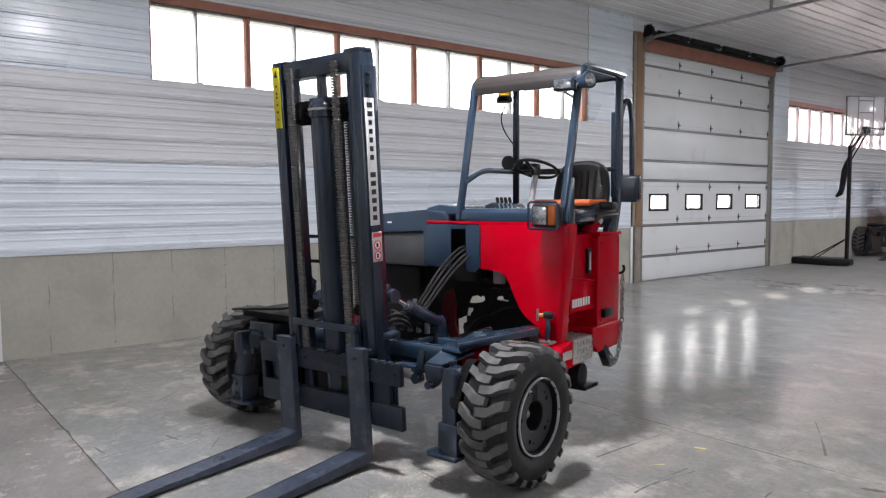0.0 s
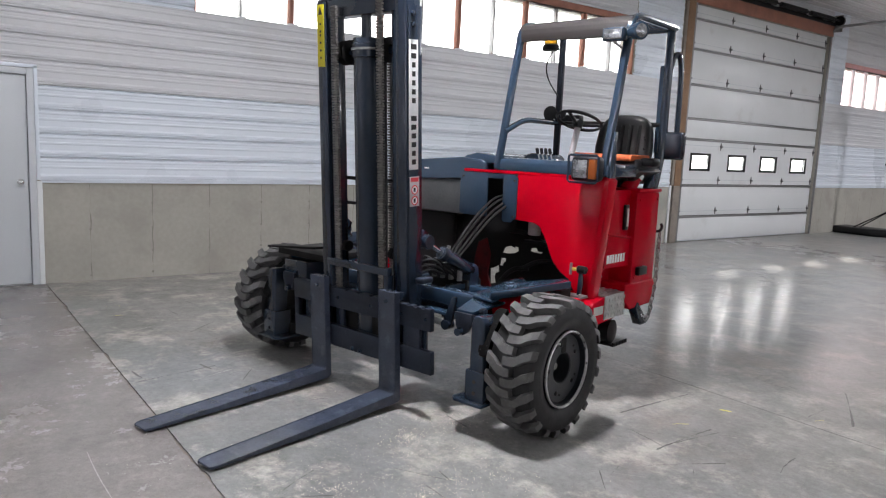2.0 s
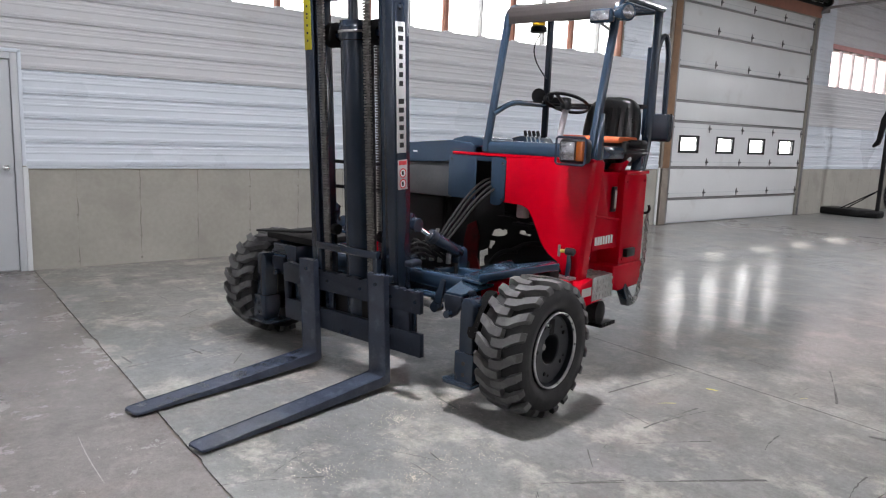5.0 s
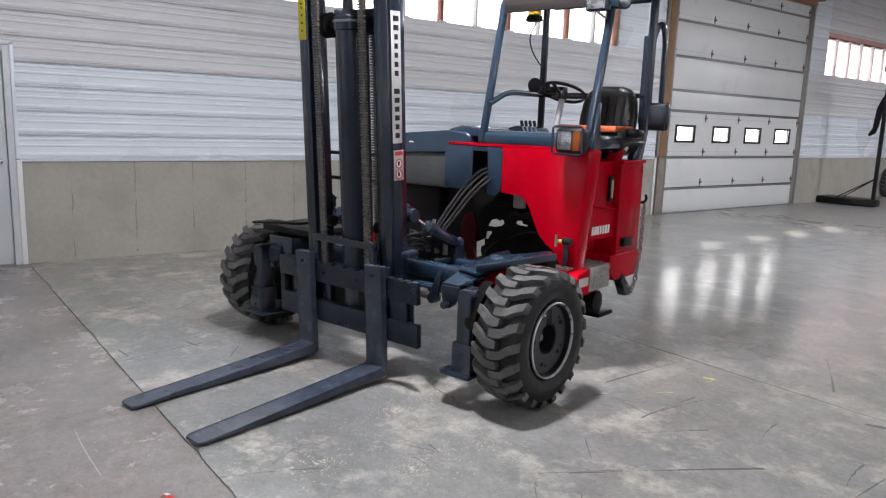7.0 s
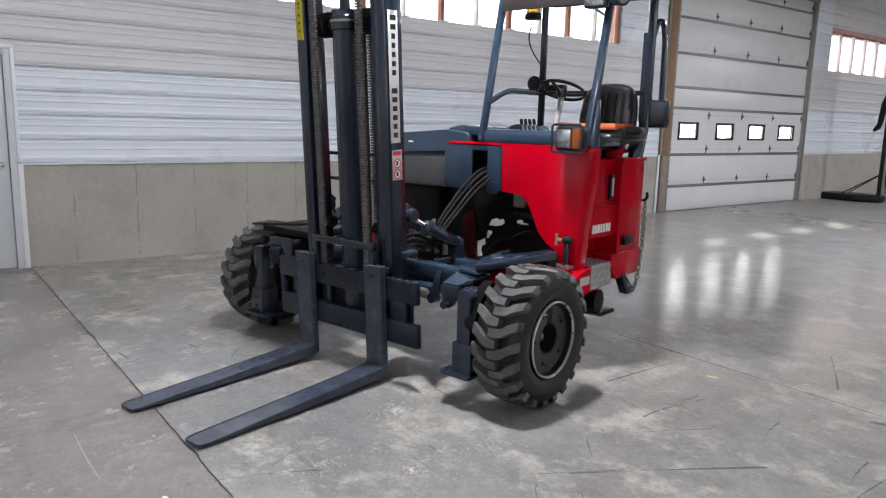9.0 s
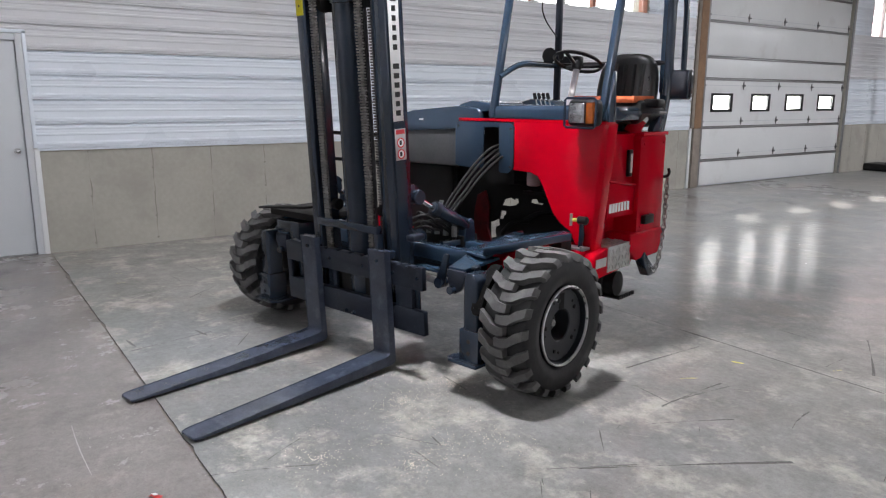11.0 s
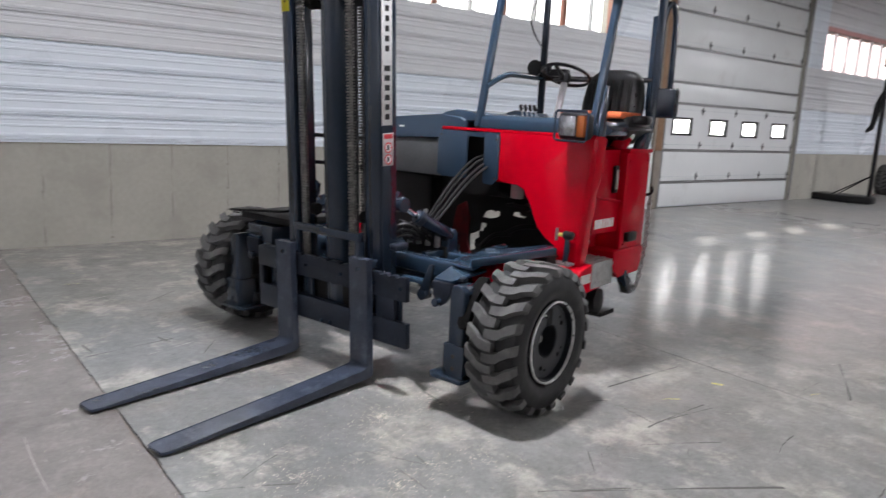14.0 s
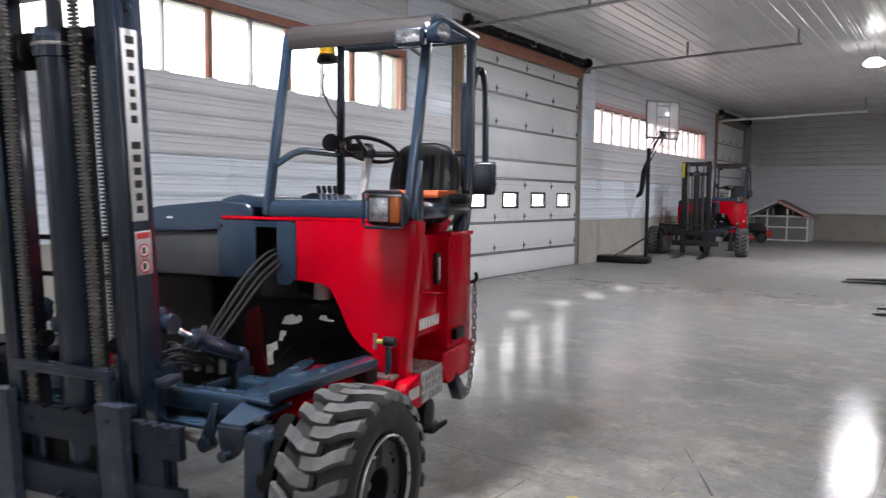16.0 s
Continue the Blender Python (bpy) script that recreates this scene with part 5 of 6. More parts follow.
    hood = [(-0.50, 1.30), (-0.50, 1.40), (-0.46, 1.44), (-0.30, 1.47), (0.10, 1.505), (0.27, 1.50), (0.31, 1.47), (0.31, 1.35), (0.0, 1.34)]
    part("engine_hood", prism(hood, "y", 1.03, 2.0, 0.02, seg=3), CABBLUE, t, "rounded navy engine hood")
    part("hood_bulge", prism([(0.08, 1.47), (0.12, 1.52), (0.22, 1.545), (0.36, 1.53), (0.42, 1.47)], "y", 1.05, 1.75, 0.012), CABBLUE, t)
    part("air_box", prism([(0.30, 1.48), (0.32, 1.535), (0.40, 1.56), (0.52, 1.55), (0.56, 1.50)], "y", 1.55, 1.85, 0.02), CABBLUE, t)
    part("radiator_box", bx(-0.46, 0.12, 1.045, 1.30, 1.075, 1.335, 0.012), HOUSING, t, "dark grey radiator housing")
    part("hood_tag", bx(-0.24, -0.2, 1.026, 1.0305, 1.40, 1.412), DECAL, t, smooth=False)
    part("engine_block", bx(-0.44, 0.0, 1.2, 1.36, 0.45, 1.05, 0.02), NEARBLACK, t)
    part("engine_shroud", bx(-0.46, -0.02, 1.16, 1.2, 0.55, 1.08, 0.01), NEARBLACK, t)
    # the red is darkened in colour for the shade inside the bay
    part("red_bulkhead", prism([(0.16, 0.50), (0.14, 0.72), (0.17, 0.86), (0.24, 0.90), (0.28, 0.78), (0.26, 0.62), (0.31, 0.50)], "y", 1.22, 1.24, 0.004), SHADED_RED, t)
    # near-black sheet in place of engine parts, with ragged openings to the daylight behind
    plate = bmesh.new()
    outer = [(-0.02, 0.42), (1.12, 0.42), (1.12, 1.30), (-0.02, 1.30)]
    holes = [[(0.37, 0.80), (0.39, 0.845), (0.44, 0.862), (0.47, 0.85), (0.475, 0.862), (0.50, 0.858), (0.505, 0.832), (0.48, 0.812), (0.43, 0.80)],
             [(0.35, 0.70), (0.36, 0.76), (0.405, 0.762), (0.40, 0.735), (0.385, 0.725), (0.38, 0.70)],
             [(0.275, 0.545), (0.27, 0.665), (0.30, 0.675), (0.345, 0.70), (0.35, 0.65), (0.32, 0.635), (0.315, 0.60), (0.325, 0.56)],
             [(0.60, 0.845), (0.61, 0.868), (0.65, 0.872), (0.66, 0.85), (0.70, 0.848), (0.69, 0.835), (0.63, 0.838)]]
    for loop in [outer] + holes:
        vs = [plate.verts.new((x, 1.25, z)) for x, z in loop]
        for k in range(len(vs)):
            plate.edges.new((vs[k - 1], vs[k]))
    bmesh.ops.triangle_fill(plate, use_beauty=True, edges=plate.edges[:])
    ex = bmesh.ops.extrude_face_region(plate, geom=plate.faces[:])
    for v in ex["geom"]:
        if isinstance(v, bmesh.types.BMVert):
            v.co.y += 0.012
    part("engine_plate", plate, NEARBLACK, t, smooth=False)
    part("oil_sump", bx(0.05, 0.6, 1.02, 1.2, 0.44, 0.50, 0.02), NEARBLACK, t)
    for x0, z0, x1, z1 in ((0.40, 0.60, 0.62, 0.72), (0.45, 0.98, 0.75, 0.90), (0.55, 0.70, 0.9, 0.80)):
        part("engine_pipe", tube([(x0, 1.2, z0), ((x0 + x1) / 2, 1.16, (z0 + z1) / 2 + 0.05), (x1, 1.2, z1)], 0.018, 8, bend=0.08), NEARBLACK, t)
    part("oil_filter", lathe([(0.98, 0.03), (0.985, 0.045), (1.07, 0.045), (1.08, 0.03)], (0.70, 1.1, 0), "z", 20), DECALGREY, t)
    part("inner_wall", bx(0.74, 1.05, 1.42, 1.46, 0.5, 1.35), NEARBLACK, t)
    part("red_side", prism([(1.10, 0.95), (1.10, 1.30), (2.0, 1.30), (2.0, 0.62), (1.5, 0.55)], "x", -0.52, -0.48, 0.01), RED, t)

    part("red_floor_rail", prism([(1.30, 0.57), (1.30, 0.64), (1.9, 0.64), (1.9, 0.54), (1.35, 0.54)], "x", 0.66, 0.72, 0.006), RED, t)
    # same darkened red, so the stop reads as dim
    part("red_stop", prism([(0.708, 0.685), (0.718, 0.697), (0.730, 0.685), (0.730, 0.64), (0.708, 0.64)], "y", 0.76, 0.93, 0.003), SHADED_RED, t)
    # --- cab frame ---
    posts = {"l": 0.445, "r": 1.225}
    for k, x in posts.items():
        part("front_post", beam((x - 0.022, 1.01, 1.43), (x + 0.008, 1.19, 2.36), 0.046, 0.05, 0.014), CABBLUE, t)
    part("post_gusset", prism([(1.02, 1.42), (1.02, 1.50), (1.06, 1.72), (1.10, 1.72), (1.12, 1.42)], "x", 1.215, 1.245, 0.004), CABBLUE, t)
    part("rear_post", beam((0.455, 1.86, 1.40), (0.455, 1.86, 2.47), 0.045, 0.045, 0.012), NAVY_WORN, t)
    part("rear_post", tube([(1.2, 1.92, 1.33), (1.205, 1.95, 1.42), (1.21, 2.0, 1.62), (1.21, 2.0, 2.40), (1.215, 1.985, 2.47)], 0.03, 12, bend=0.12), NAVY, t)
    part("side_rail", tube([(0.445, 1.045, 1.70), (0.445, 1.32, 1.80), (0.445, 1.86, 1.80)], 0.021, 12, bend=0.12), CABBLUE, t)
    part("rear_rail", rod((0.445, 1.87, 1.80), (1.21, 1.995, 1.80), 0.018, 10), BLACK, t)
    part("roof_nose", prism([(1.165, 2.335), (1.165, 2.385), (1.176, 2.42), (1.20, 2.448), (1.245, 2.470), (1.34, 2.484), (1.34, 2.466), (1.26, 2.450), (1.215, 2.425), (1.19, 2.385), (1.187, 2.335)], "x", 0.445, 1.25, 0.004), NOSEBROWN, t, "dark curved roof front")
    for x in (0.452, 1.235):
        part("roof_rail", tube([(x, 1.17, 2.32), (x, 1.19, 2.42), (x, 1.30, 2.472), (x, 2.0, 2.478)], 0.024, 10, bend=0.08), CABBLUE, t)
    for k in range(9):
        y = 1.40 + k * 0.068
        part("roof_bar", bx(0.46, 1.23, y, y + 0.028, 2.462, 2.478, 0.004), NAVY, t)
    part("roof_rear_bar", bx(0.445, 1.235, 1.985, 2.022, 2.45, 2.492, 0.01), NAVY, t)
    # grab loop and black work-lamp box at the rear corner
    part("grab_loop", tube([(1.22, 1.995, 2.17), (1.24, 2.02, 2.30), (1.265, 2.05, 2.30), (1.28, 2.065, 2.18), (1.285, 2.065, 1.72)], 0.019, 10, bend=0.06), NAVY, t)
    part("post_flange", beam((1.185, 1.985, 1.60), (1.185, 1.985, 2.22), 0.012, 0.05, 0.003), CABBLUE, t)
    part("post_foot", prism([(1.76, 1.345), (1.80, 1.40), (1.90, 1.48), (1.97, 1.60), (2.025, 1.60), (2.0, 1.46), (1.945, 1.345)], "x", 1.18, 1.225, 0.01), CABBLUE, t)
    part("loop_foot", beam((1.21, 1.995, 1.95), (1.21, 2.02, 1.70), 0.05, 0.04, 0.008), NAVY, t)
    part("corner_lamp_box", prism([(1.99, 1.57), (1.985, 1.74), (2.0, 1.752), (2.085, 1.752), (2.1, 1.735), (2.09, 1.58), (2.06, 1.555), (2.01, 1.555)], "x", 1.160, 1.345, 0.012, seg=3), NAVY, t, "navy steel lamp housing on the rear post")
    part("box_seam", bx(1.158, 1.347, 2.04, 2.046, 1.56, 1.753, 0.001), NEARBLACK, t)
    # headlight with indicator
    hl = part("headlight", bx(1.046, 1.235, 0.86, 0.965, 1.395, 1.555, 0.03, seg=4), BLACK, t, "black square headlight housing with amber indicator")
    part("headlight_lens", bx(1.066, 1.164, 0.848, 0.867, 1.415, 1.535, 0.009), LENS, hl)
    part("indicator_lens", prism([(1.172, 0.850), (1.172, 0.875), (1.226, 0.875), (1.226, 0.862), (1.214, 0.850)], "z", 1.412, 1.538, 0.004), AMBER, hl, "amber indicator lens")
    gd = bmesh.new()
    tube([(1.040, 0.846, 1.40), (1.040, 0.846, 1.552), (1.052, 0.846, 1.562), (1.225, 0.846, 1.562), (1.238, 0.846, 1.55), (1.238, 0.846, 1.40), (1.225, 0.846, 1.388), (1.052, 0.846, 1.388)], 0.008, 8, gd, closed=True)
    part("lamp_guard", gd, NAVY, hl)
    part("lamp_bracket", beam((1.12, 0.965, 1.44), (1.12, 1.03, 1.44), 0.04, 0.04, 0.005), NAVY, hl)
    # work lamps under the roof's near front corner
    wl = part("work_lamp", bx(1.105, 1.25, 1.06, 1.13, 2.288, 2.375, 0.014, seg=3), CABBLUE, t, "rectangular work lamp under the roof")
    part("lamp_lens", bx(1.117, 1.238, 1.052, 1.062, 2.300, 2.363, 0.004), LENS, wl)
    part("lamp_bracket", beam((1.17, 1.1, 2.288), (1.21, 1.16, 2.25), 0.02, 0.012, 0.002), STEEL, wl)
    turned = pose(1.295, 1.12, 2.345, 0, 0, 62)
    shell, glass = lathe([(0.04, 0.02), (0.02, 0.045), (-0.03, 0.055), (-0.055, 0.056), (-0.058, 0.05)], (0, 0, 0), "y", 26), lathe([(-0.053, 0.05), (-0.06, 0.04), (-0.064, 0.01)], (0, 0, 0), "y", 24)
    shell.transform(turned)
    glass.transform(turned)
    rl = part("round_lamp", shell, CABBLUE, t, "round work lamp at the roof corner")
    part("lamp_lens", glass, LENS, rl)
    # amber beacon and its cable
    bc = part("beacon", lathe([(2.412, 0.03), (2.407, 0.045), (2.357, 0.048), (2.352, 0.03)], (0.535, 1.5, 0), "z", 20), BEACON, t, "small amber beacon under the roof")
    part("beacon_base", lathe([(2.354, 0.045), (2.347, 0.058), (2.312, 0.062), (2.307, 0.05)], (0.535, 1.5, 0), "z", 20), BLACK, bc)
    part("beacon_cable", tube([(0.54, 1.52, 2.30), (0.50, 1.5, 2.20), (0.50, 1.56, 2.10), (0.47, 1.8, 2.0)], 0.005, 8, bend=0.1), BLACK, bc)
    # --- driver's place ---
    seat = part("seat_cushion", prism([(1.55, 1.44), (1.5, 1.50), (1.54, 1.55), (1.66, 1.55), (1.9, 1.53), (1.98, 1.5), (1.98, 1.44)], "x", 0.70, 1.14, 0.03, seg=3), VINYL, t, "black vinyl driver's seat")
    back = prism([(0.735, 1.50), (0.725, 1.62), (0.74, 1.76), (0.775, 1.835), (0.84, 1.865), (0.985, 1.865), (1.05, 1.835), (1.085, 1.76), (1.10, 1.62), (1.09, 1.50)], "y", 1.82, 1.93, 0.035, seg=4)
    for v in back.verts:      # leans back
        v.co.y += (v.co.z - 1.5) * 0.18
    part("backrest", back, VINYL, seat)
    ribs = bmesh.new()
    for k in range(5):
        x = 0.80 + 0.055 * k
        tube([(x, 1.828, 1.56), (x, 1.84, 1.64), (x, 1.868, 1.79)], 0.012, 8, ribs)
    part("backrest_piping", ribs, VINYL, seat)
    part("cushion", prism([(1.475, 1.532), (1.47, 1.556), (1.49, 1.578), (1.82, 1.578), (1.82, 1.55)], "x", 0.705, 1.115, 0.010), ORANGE, seat, "worn orange cushion on the seat")
    pan = prism([(1.51, 1.455), (1.53, 1.485), (1.98, 1.485), (1.96, 1.42), (1.9, 1.37), (1.66, 1.37), (1.58, 1.40)], "x", 0.68, 1.15, 0.02, seg=3)
    for v in pan.verts:      # the shell narrows downwards
        v.co.x = 0.915 + (v.co.x - 0.915) * (1 - max(0, 1.46 - v.co.z) * 3.2)
    part("seat_pan", pan, VINYL, seat)
    part("armrest_knob", bx(1.12, 1.22, 1.6, 1.72, 1.50, 1.56, 0.02), BLACK, seat)
    for ob in [seat] + seat.children_recursive:      # the seat stands a little to the near side
        ob.data.transform(Matrix.Translation((0.05, 0, 0)))
    part("seat_base", bx(0.84, 1.08, 1.60, 1.94, 1.30, 1.40, 0.01), NAVY, t)
    part("seat_rail", bx(0.76, 1.12, 1.56, 1.96, 1.40, 1.412, 0.003), STEEL, seat)
    part("seat_bolster", tube([(1.13, 1.66, 1.475), (1.145, 1.70, 1.49), (1.15, 1.80, 1.515), (1.145, 1.86, 1.51)], [0.02, 0.038, 0.042, 0.025], 14), VINYL, seat)
    sw = lathe([(0.0, 0.163), (0.012, 0.152), (0.0, 0.141), (-0.012, 0.152)], (0, 0, 0), "z", 36, closed=True)
    for a in (0.5, 2.6, 4.7):
        tube([(0, 0, -0.03), (0.08 * math.cos(a), 0.08 * math.sin(a), -0.015), (0.15 * math.cos(a), 0.15 * math.sin(a), 0)], 0.012, 8, sw)
    lathe([(-0.05, 0.03), (-0.02, 0.04), (0.0, 0.036), (0.005, 0.01)], (0, 0, 0), "z", 18, sw)
    sw.transform(pose(0.815, 1.45, 1.80) @ Matrix.Diagonal((1 / 1.03, 1 / 0.8, 1 / 0.95, 1)) @ pose(0, 0, 0, -22))
    part("steering_wheel", sw, BLACK, t, "black steering wheel")
    part("steering_column", tube([(0.815, 1.44, 1.76), (0.80, 1.36, 1.46)], 0.022, 12), DECALGREY, t)
    part("spinner_knob", lathe([(0, 0.012), (0.02, 0.02), (0.045, 0.02), (0.05, 0.01)], (0.69, 1.45, 1.82), "z", 14), BLACK, t)
    part("mirror", lathe([(0.0, 0.02), (-0.01, 0.05), (-0.03, 0.058), (-0.034, 0.05)], (0.41, 1.84, 1.87), "y", 22), BLACK, t)
    part("instrument_pod", bx(0.60, 0.75, 1.60, 1.68, 1.80, 1.85, 0.015), BLACK, t)
    part("pod_stalk", rod((0.46, 1.85, 1.82), (0.64, 1.66, 1.82), 0.012, 8), BLACK, t)
    for k in range(4):
        x = 0.60 + 0.033 * k
        lv = part("control_lever", rod((x, 1.32, 1.49), (x - 0.02, 1.31, 1.565), 0.005, 8), STEEL, t)
        part("lever_knob", tube([(x - 0.018, 1.312, 1.553), (x - 0.020, 1.311, 1.560), (x - 0.027, 1.308, 1.592), (x - 0.028, 1.308, 1.597)], [0.006, 0.013, 0.012, 0.005], 12), BLACK, lv)
    for ob in (seat, *seat.children):      # a broad seat
        ob.data.transform(Matrix.Translation((0.917, 0, 0)) @ Matrix.Diagonal((1.11, 1, 1, 1)) @ Matrix.Translation((-0.9125, 0, 0)))
    cab = Matrix(((1.03, 0, 0, -0.148), (0, 0.8, 0, 0.25), (0, 0, 0.95, 0.071), (0, 0, 0, 1)))
    for ob in t.children_recursive:
        if ob not in placed:
            ob.data.transform(cab)
    return t


forklift = build_forklift()
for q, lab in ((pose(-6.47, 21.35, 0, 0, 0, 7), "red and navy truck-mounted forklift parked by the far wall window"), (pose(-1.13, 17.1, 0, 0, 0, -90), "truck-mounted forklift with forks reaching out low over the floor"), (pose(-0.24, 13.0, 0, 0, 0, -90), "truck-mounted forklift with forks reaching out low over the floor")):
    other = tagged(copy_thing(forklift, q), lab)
    for ob in other.children_recursive:      # a taller machine, its blue parts darkened in colour to stand in for dimmer light
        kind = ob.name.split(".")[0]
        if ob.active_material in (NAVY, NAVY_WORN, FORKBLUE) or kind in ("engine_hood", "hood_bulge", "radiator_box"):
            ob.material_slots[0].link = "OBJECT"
            ob.material_slots[0].material = RED if kind == "radiator_box" else DIMMED_PAINT
        if kind == "cushion":
            ob.material_slots[0].link = "OBJECT"
            ob.material_slots[0].material = VINYL
        if ob.parent is other and kind not in ("wheel", "rear_wheel", "stabiliser_leg", "fork", "inner_mudguard"):
            ob.scale.z = 1.06


# ---- things along the far side ----
def basketball_hoop():
    h = thing("basketball_hoop", pose(-6.66, 18.2, 0), "portable basketball hoop with clear backboard and black base", "basketball hoop")
    base = prism([(-1.3, -0.28), (-1.36, -0.1), (-1.36, 0.2), (-1.28, 0.38), (-0.35, 0.42), (0.08, 0.22), (0.1, -0.12), (-0.3, -0.34)], "z", 0.0, 0.16, 0.05, seg=3)
    part("base", base, BLACK, h, "black water-filled base")
    part("pole", rod((0, 0, 0.1), (0.0, 0, 2.75), 0.045, 16), BLACK, h)
    for y in (-0.18, 0.18):
        part("strut", rod((-0.75, y, 0.14), (-0.02, y * 0.1, 0.62), 0.013, 8), BLACK, h)
    part("lift_handle", prism([(-0.06, 2.45), (-0.16, 2.2), (-0.19, 1.75), (-0.28, 1.62), (-0.26, 1.57), (-0.14, 1.64), (-0.10, 1.8), (-0.04, 2.2)], "y", -0.04, 0.04, 0.008), BLACK, h)
    fixed = set(h.children_recursive)
    for y in (-0.05, 0.05):
        part("extension_arm", rod((0.0, y, 2.45), (0.42, y, 2.95), 0.016, 8), BLACK, h)
        part("extension_arm", rod((0.0, y, 2.7), (0.42, y, 3.15), 0.016, 8), BLACK, h)
    bd = part("backboard", bx(0.44, 0.465, -0.455, 0.455, 2.95, 3.78, 0.004), BOARDGLASS, h, "clear acrylic backboard")
    fr = bmesh.new()
    for q in ((-0.47, -0.445, 2.93, 3.80), (0.445, 0.47, 2.93, 3.80), (-0.445, 0.445, 2.93, 2.975), (-0.445, 0.445, 3.78, 3.80)):
        bx(0.435, 0.472, *q, 0.003, fr)
    part("board_edge", fr, SEAM, bd)
    tg = bmesh.new()
    for q in ((-0.2, -0.17, 2.98, 3.77), (0.17, 0.2, 2.98, 3.77), (-0.17, 0.17, 3.42, 3.45), (-0.17, 0.17, 3.68, 3.71)):
        bx(0.466, 0.469, *q, bm=tg)
    part("target_square", tg, SEAM, bd, smooth=False)
    part("rim", tube([(0.72 + 0.225 * math.cos(a), 0.225 * math.sin(a), 3.05) for a in [i * math.pi / 14 for i in range(28)]], 0.009, 8, closed=True), BLACK, h)
    part("rim_bracket", bx(0.466, 0.52, -0.09, 0.09, 2.97, 3.12, 0.01), BLACK, h)
    net = bmesh.new()
    for k in range(10):
        a = k * math.pi / 5
        for d in (0.31, -0.31):
            tube([(0.72 + 0.225 * math.cos(a), 0.225 * math.sin(a), 3.045), (0.72 + 0.16 * math.cos(a + d), 0.16 * math.sin(a + d), 2.85), (0.72 + 0.12 * math.cos(a + 2 * d), 0.12 * math.sin(a + 2 * d), 2.67)], 0.004, 5, net)
    part("net", net, DECALGREY, h)
    for ob in h.children_recursive:      # the head is turned on its pole
        if ob not in fixed:
            ob.data.transform(Matrix.Rotation(radians(-31), 4, "Z"))
    return h


basketball_hoop()


def coop():
    c = thing("coop", pose(-6.27, 30.9, 0), "white-framed wooden coop with dark mesh panels and brown shingle roof", "coop")
    for x in (-1.05, -0.35, 0.35, 1.05):
        for y in (0.0, 1.6):
            part("post", bx(x - 0.03, x + 0.03, y - 0.03, y + 0.03, 0, 0.98 if abs(x) > 1 else 1.25, 0.004), DOORWHITE, c)
    for y in (0.0, 1.6):
        for z in (0.06, 0.55, 0.95):
            part("rail", bx(-1.05, 1.05, y - 0.02, y + 0.02, z - 0.025, z + 0.025, 0.004), DOORWHITE, c)
        for s in (-1, 1):
            part("rafter", beam((s * 1.17, y + (-0.15 if y == 0 else 0.05), 0.92), (0, y + (-0.15 if y == 0 else 0.05), 1.53), 0.06, 0.08, 0.004), PALEPINK if s > 0 else DOORWHITE, c)
    for s in (-1, 1):
        part("roof_slope", prism([(s * 1.19, 0.92), (0, 1.55), (0, 1.58), (s * 1.21, 0.945)], "y", -0.12, 1.75, 0.004), SHINGLE, c)
        part("side_rail", bx(s * 1.05 - 0.02, s * 1.05 + 0.02, 0, 1.6, 0.04, 0.1, 0.004), DOORWHITE, c)
        part("screen", bx(s * 1.05 - 0.005, s * 1.05 + 0.005, 0.03, 1.57, 0.05, 0.93), MESHDARK, c, smooth=False)
        for y in (0.4, 0.8, 1.2):
            part("stud", bx(s * 1.05 - 0.025, s * 1.05 + 0.025, y - 0.025, y + 0.025, 0.05, 0.95, 0.003), DOORWHITE, c)
    part("screen", prism([(-1.04, 0.06), (1.04, 0.06), (1.04, 0.93), (0.0, 1.48), (-1.04, 0.93)], "y", 1.585, 1.6), MESHDARK, c, smooth=False)
    for x0, x1, z0, z1 in ((-0.32, 0.32, 0.58, 0.92), (-0.32, 0.32, 0.09, 0.52), (0.38, 1.02, 0.58, 0.92), (0.38, 1.02, 0.09, 0.52)):
        part("screen", bx(x0, x1, 0.0, 0.006, z0, z1), MESHDARK, c, smooth=False)
    c.scale.y = 0.65
    return c


coop()


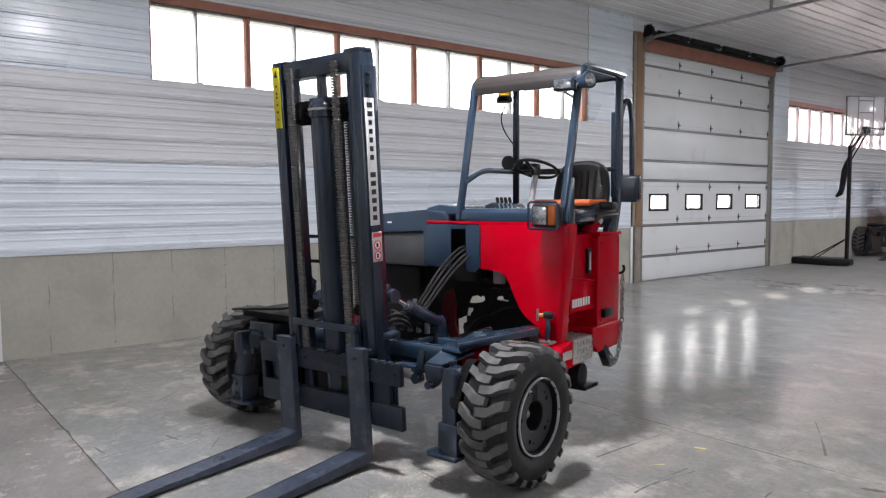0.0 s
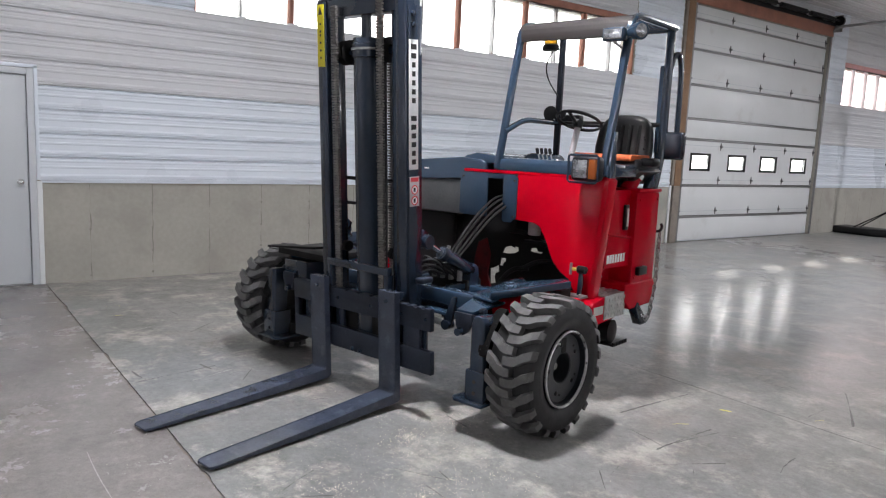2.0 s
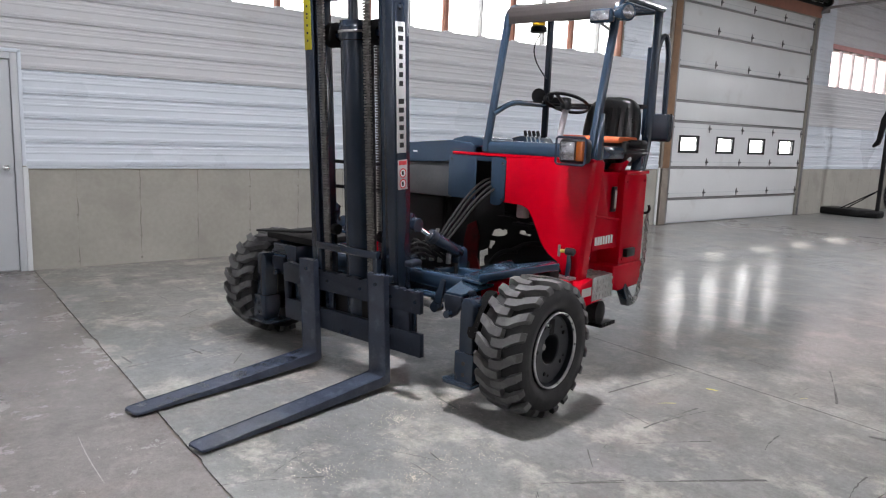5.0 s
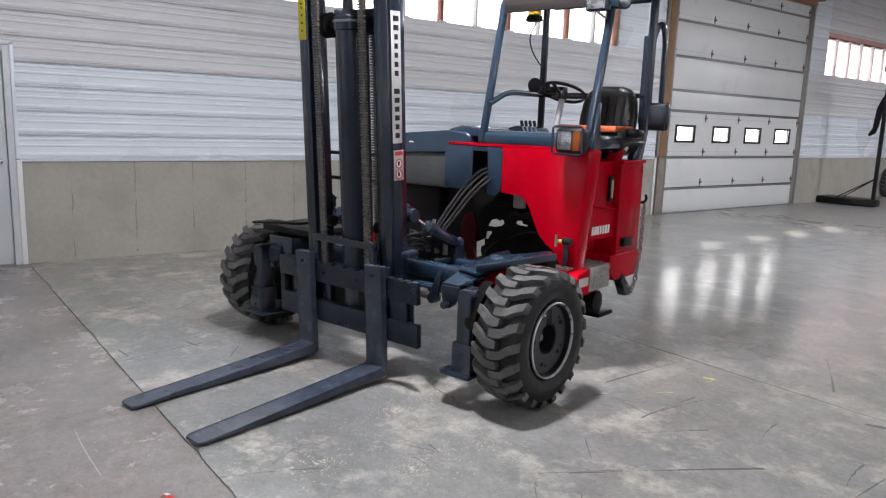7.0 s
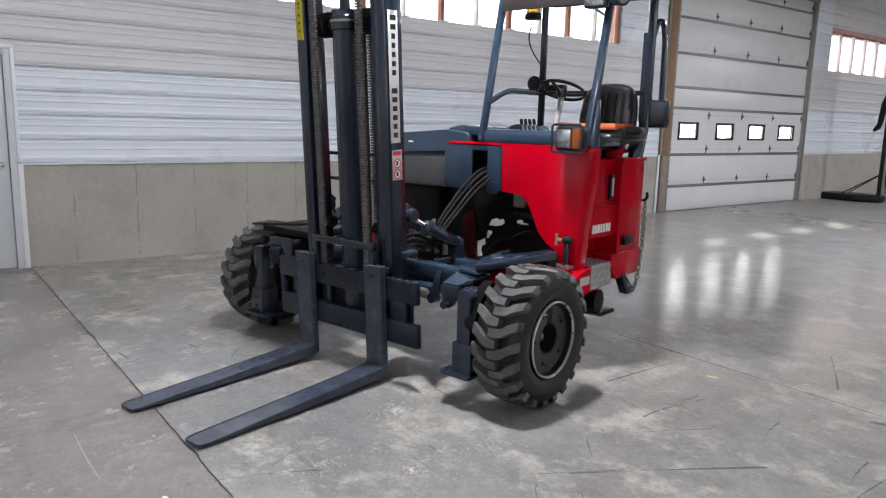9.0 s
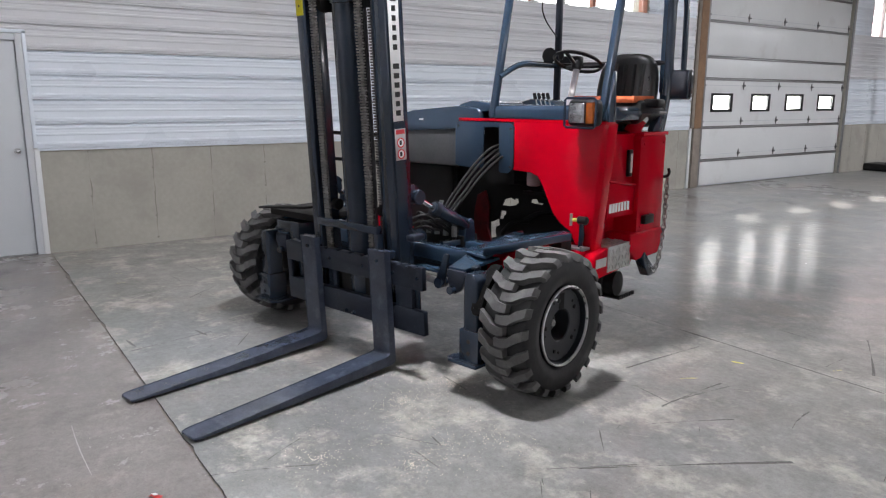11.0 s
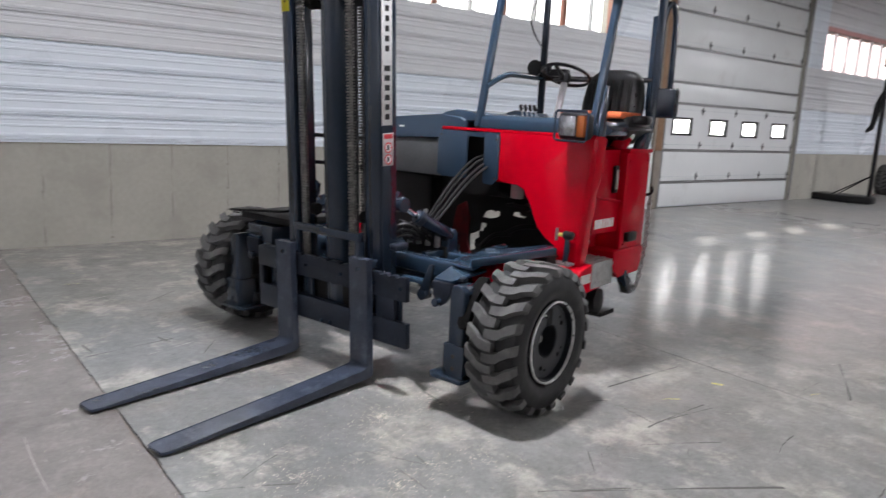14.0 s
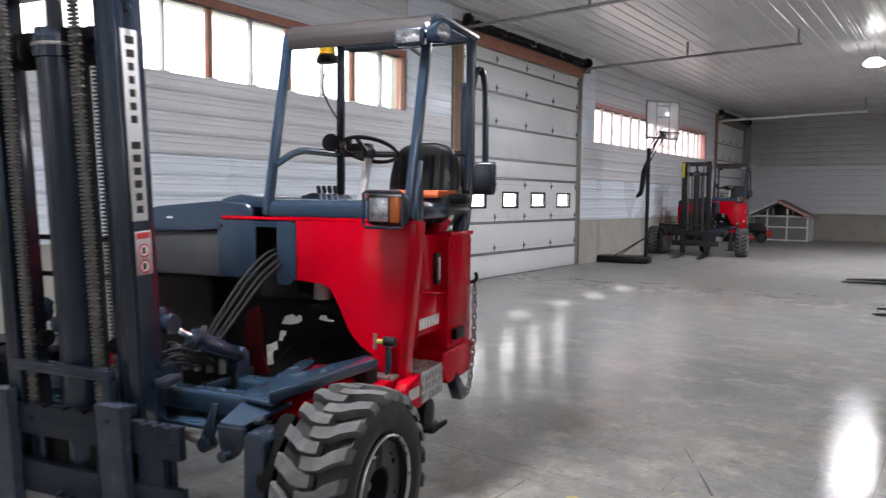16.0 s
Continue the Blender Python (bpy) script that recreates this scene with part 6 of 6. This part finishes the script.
def mower():
    m = thing("lawn_mower", pose(-6.95, 29.8, 0, 0, 0, 195), "small red and black riding mower", "lawn mower")
    part("hood", prism([(-0.5, 0.35), (-0.55, 0.55), (-0.4, 0.68), (0.1, 0.70), (0.2, 0.35)], "y", -0.22, 0.22, 0.03, seg=3), BLACK, m)
    part("nose", prism([(-0.72, 0.22), (-0.70, 0.42), (-0.56, 0.48), (-0.5, 0.30), (-0.5, 0.2)], "y", -0.24, 0.24, 0.03, seg=3), MOWERRED, m)
    part("deck", bx(-0.1, 0.6, -0.4, 0.4, 0.12, 0.26, 0.03), MOWERRED, m)
    part("seat", prism([(0.35, 0.5), (0.35, 0.6), (0.65, 0.62), (0.72, 0.95), (0.8, 0.95), (0.78, 0.5)], "y", -0.2, 0.2, 0.03), BLACK, m)
    part("rear_body", bx(0.25, 0.85, -0.24, 0.24, 0.25, 0.5, 0.03), BLACK, m)
    part("steering_wheel", lathe([(0, 0.15), (0.012, 0.14), (0, 0.13), (-0.012, 0.14)], (0.2, 0, 0.85), "z", 20, closed=True), BLACK, m)
    part("column", rod((0.15, 0, 0.6), (0.2, 0, 0.85), 0.02, 8), BLACK, m)
    for x, r in ((-0.35, 0.19), (0.62, 0.25)):
        for y in (-0.36, 0.36):
            part("wheel", lathe([(-0.07, 0.06), (-0.075, r - 0.03), (-0.05, r), (0.05, r), (0.075, r - 0.03), (0.07, 0.06)], (x, y, r), "y", 22), RUBBER, m)
    return m


mower()


# ---- wear on the floor ----
def strip_mark(b, x, y, length, ang, width, z=0.0015):
    """A ragged flat streak."""
    n = max(3, int(length / 0.025))
    c, s = math.cos(radians(ang)), math.sin(radians(ang))
    lo, hi = [], []
    for k in range(n + 1):
        u = length * (k / n - 0.5)
        taper = math.sin(math.pi * (0.06 + 0.88 * k / n)) ** 0.5
        w1, w2 = [width * taper * random.uniform(0.55, 0.9) for _ in range(2)]
        wob = 0.012 * length * math.sin(3.0 * k / n + x)
        lo.append(b.verts.new((x + u * c - (wob - w1) * -s, y + u * s + (wob - w1) * c, z)))
        hi.append(b.verts.new((x + u * c - (wob + w2) * s, y + u * s + (wob + w2) * c, z)))
    for k in range(n):
        b.faces.new((lo[k], lo[k + 1], hi[k + 1], hi[k]))


marks = bmesh.new()
for x, y, length, ang, w in ((-1.85, 4.0, 0.53, 92, 0.012), (-1.83, 4.08, 0.36, 84, 0.006), (-1.64, 3.72, 0.42, 62, 0.008), (-2.2, 3.78, 0.13, 67, 0.015), (-2.32, 4.34, 0.68, 90, 0.005), (-1.35, 4.18, 0.26, 103, 0.014), (-1.62, 5.4, 0.72, -62, 0.009),
                             (-1.38, 3.33, 0.94, 59, 0.008), (-1.6, 2.98, 0.4, 61, 0.005), (-2.47, 1.92, 0.30, 120, 0.011), (-2.35, 1.80, 0.46, 67.8, 0.020), (-4.4, 1.68, 0.18, 9, 0.006), (-4.36, 2.12, 0.16, 14, 0.009), (-4.08, 2.31, 0.25, 146, 0.005),
                             (-4.3, 1.92, 0.54, 102, 0.004), (-5.43, 2.45, 0.41, 133, 0.006), (-0.86, 4.05, 0.3, 100, 0.012), (-0.55, 4.9, 0.35, -50, 0.02), (-1.05, 4.75, 0.12, 20, 0.018)):
    strip_mark(marks, x, y, length, ang, w * 1.9)
for k in range(150):      # short light scuffs all over the working area
    strip_mark(marks, random.uniform(-6.5, 0.6), random.uniform(1.8, 7.5), random.uniform(0.05, 0.3), random.uniform(0, 180), random.uniform(0.002, 0.007))
for k in range(30):
    strip_mark(marks, random.uniform(-6.5, 0.6), random.uniform(7.5, 17), random.uniform(0.1, 0.5), random.uniform(0, 180), random.uniform(0.004, 0.011))
tagged(part("tyre_scuffs", marks, SCUFF, smooth=False), "black tyre scuffs and scratches on the concrete", "scuff marks", kind="stuff")
paint = bmesh.new()
for x, y, length, ang in ((-6.47, 1.96, 0.12, 80), (-6.09, 1.93, 0.1, 75), (-2.01, 4.17, 0.11, 60), (-2.01, 4.63, 0.07, 20), (-1.6, 5.0, 0.06, 70)):
    strip_mark(paint, x, y, length, ang, 0.018, 0.0012)
tagged(part("paint_marks", paint, YELLOWMARK, smooth=False), "faint yellow paint dabs on the concrete", "paint marks", kind="stuff")
pale = bmesh.new()
strip_mark(pale, -3.01, 1.19, 0.57, 0, 0.0035, 0.0012)
for k in range(45):
    strip_mark(pale, random.uniform(-6.5, 0.3), random.uniform(-1.0, 6.0), random.uniform(0.08, 0.35), random.uniform(0, 180), 0.002, 0.0012)
tagged(part("pale_scratches", pale, SCRATCH, smooth=False), "pale scratches on the older slab", "scratches", kind="stuff")
grit = bmesh.new()
for cx, cy, r, count in ((-2.66, 2.66, 0.09, 150), (-3.04, 2.67, 0.14, 90), (-2.71, 3.01, 0.12, 110), (-2.12, 2.57, 0.14, 90), (-2.06, 2.35, 0.07, 110), (-2.33, 2.04, 0.09, 90), (-2.06, 2.77, 0.16, 60), (-2.46, 2.53, 0.35, 260), (-2.3, 2.3, 0.5, 220)):
    for k in range(int(count * 1.8)):
        a, d = random.uniform(0, 6.283), abs(random.gauss(0, r))
        x, y, s = cx + d * math.cos(a), cy + d * math.sin(a), random.uniform(0.001, 0.0042) * (1.0 if r < 0.2 else 0.7)
        q = [grit.verts.new((x + s * random.uniform(0.5, 1.2) * math.cos(a + i * 1.57), y + s * random.uniform(0.5, 1.2) * math.sin(a + i * 1.57), 0.001)) for i in range(4)]
        p = grit.verts.new((x, y, 0.001 + s * 0.6))
        for i in range(4):
            grit.faces.new((q[i], q[(i + 1) % 4], p))
tagged(part("floor_grit", grit, DUST, smooth=False), "pale grit and dust scattered in front of the forklift", "grit", kind="stuff")


def paper_scrap():
    p = thing("paper_scrap", pose(-2.40, 1.37, 0, 0, 0, 35), "crumpled red and white paper scrap on the concrete", "litter")
    b = bmesh.new()
    rows = [[b.verts.new((0.018 * i - 0.027, 0.014 * j - 0.014, 0.002 + 0.02 * abs(noise.noise((i * 1.3, j * 2.1, 4.0))))) for j in range(3)] for i in range(4)]
    for q, s in zip(rows, rows[1:]):
        for j in range(2):
            b.faces.new((q[j], s[j], s[j + 1], q[j + 1]))
    part("paper", b, SCRAP, p)
    part("white_print", prism([(-0.018, -0.004), (0.0, -0.009), (0.012, 0.002), (-0.004, 0.007)], "z", 0.012, 0.014), DECAL, p)


paper_scrap()
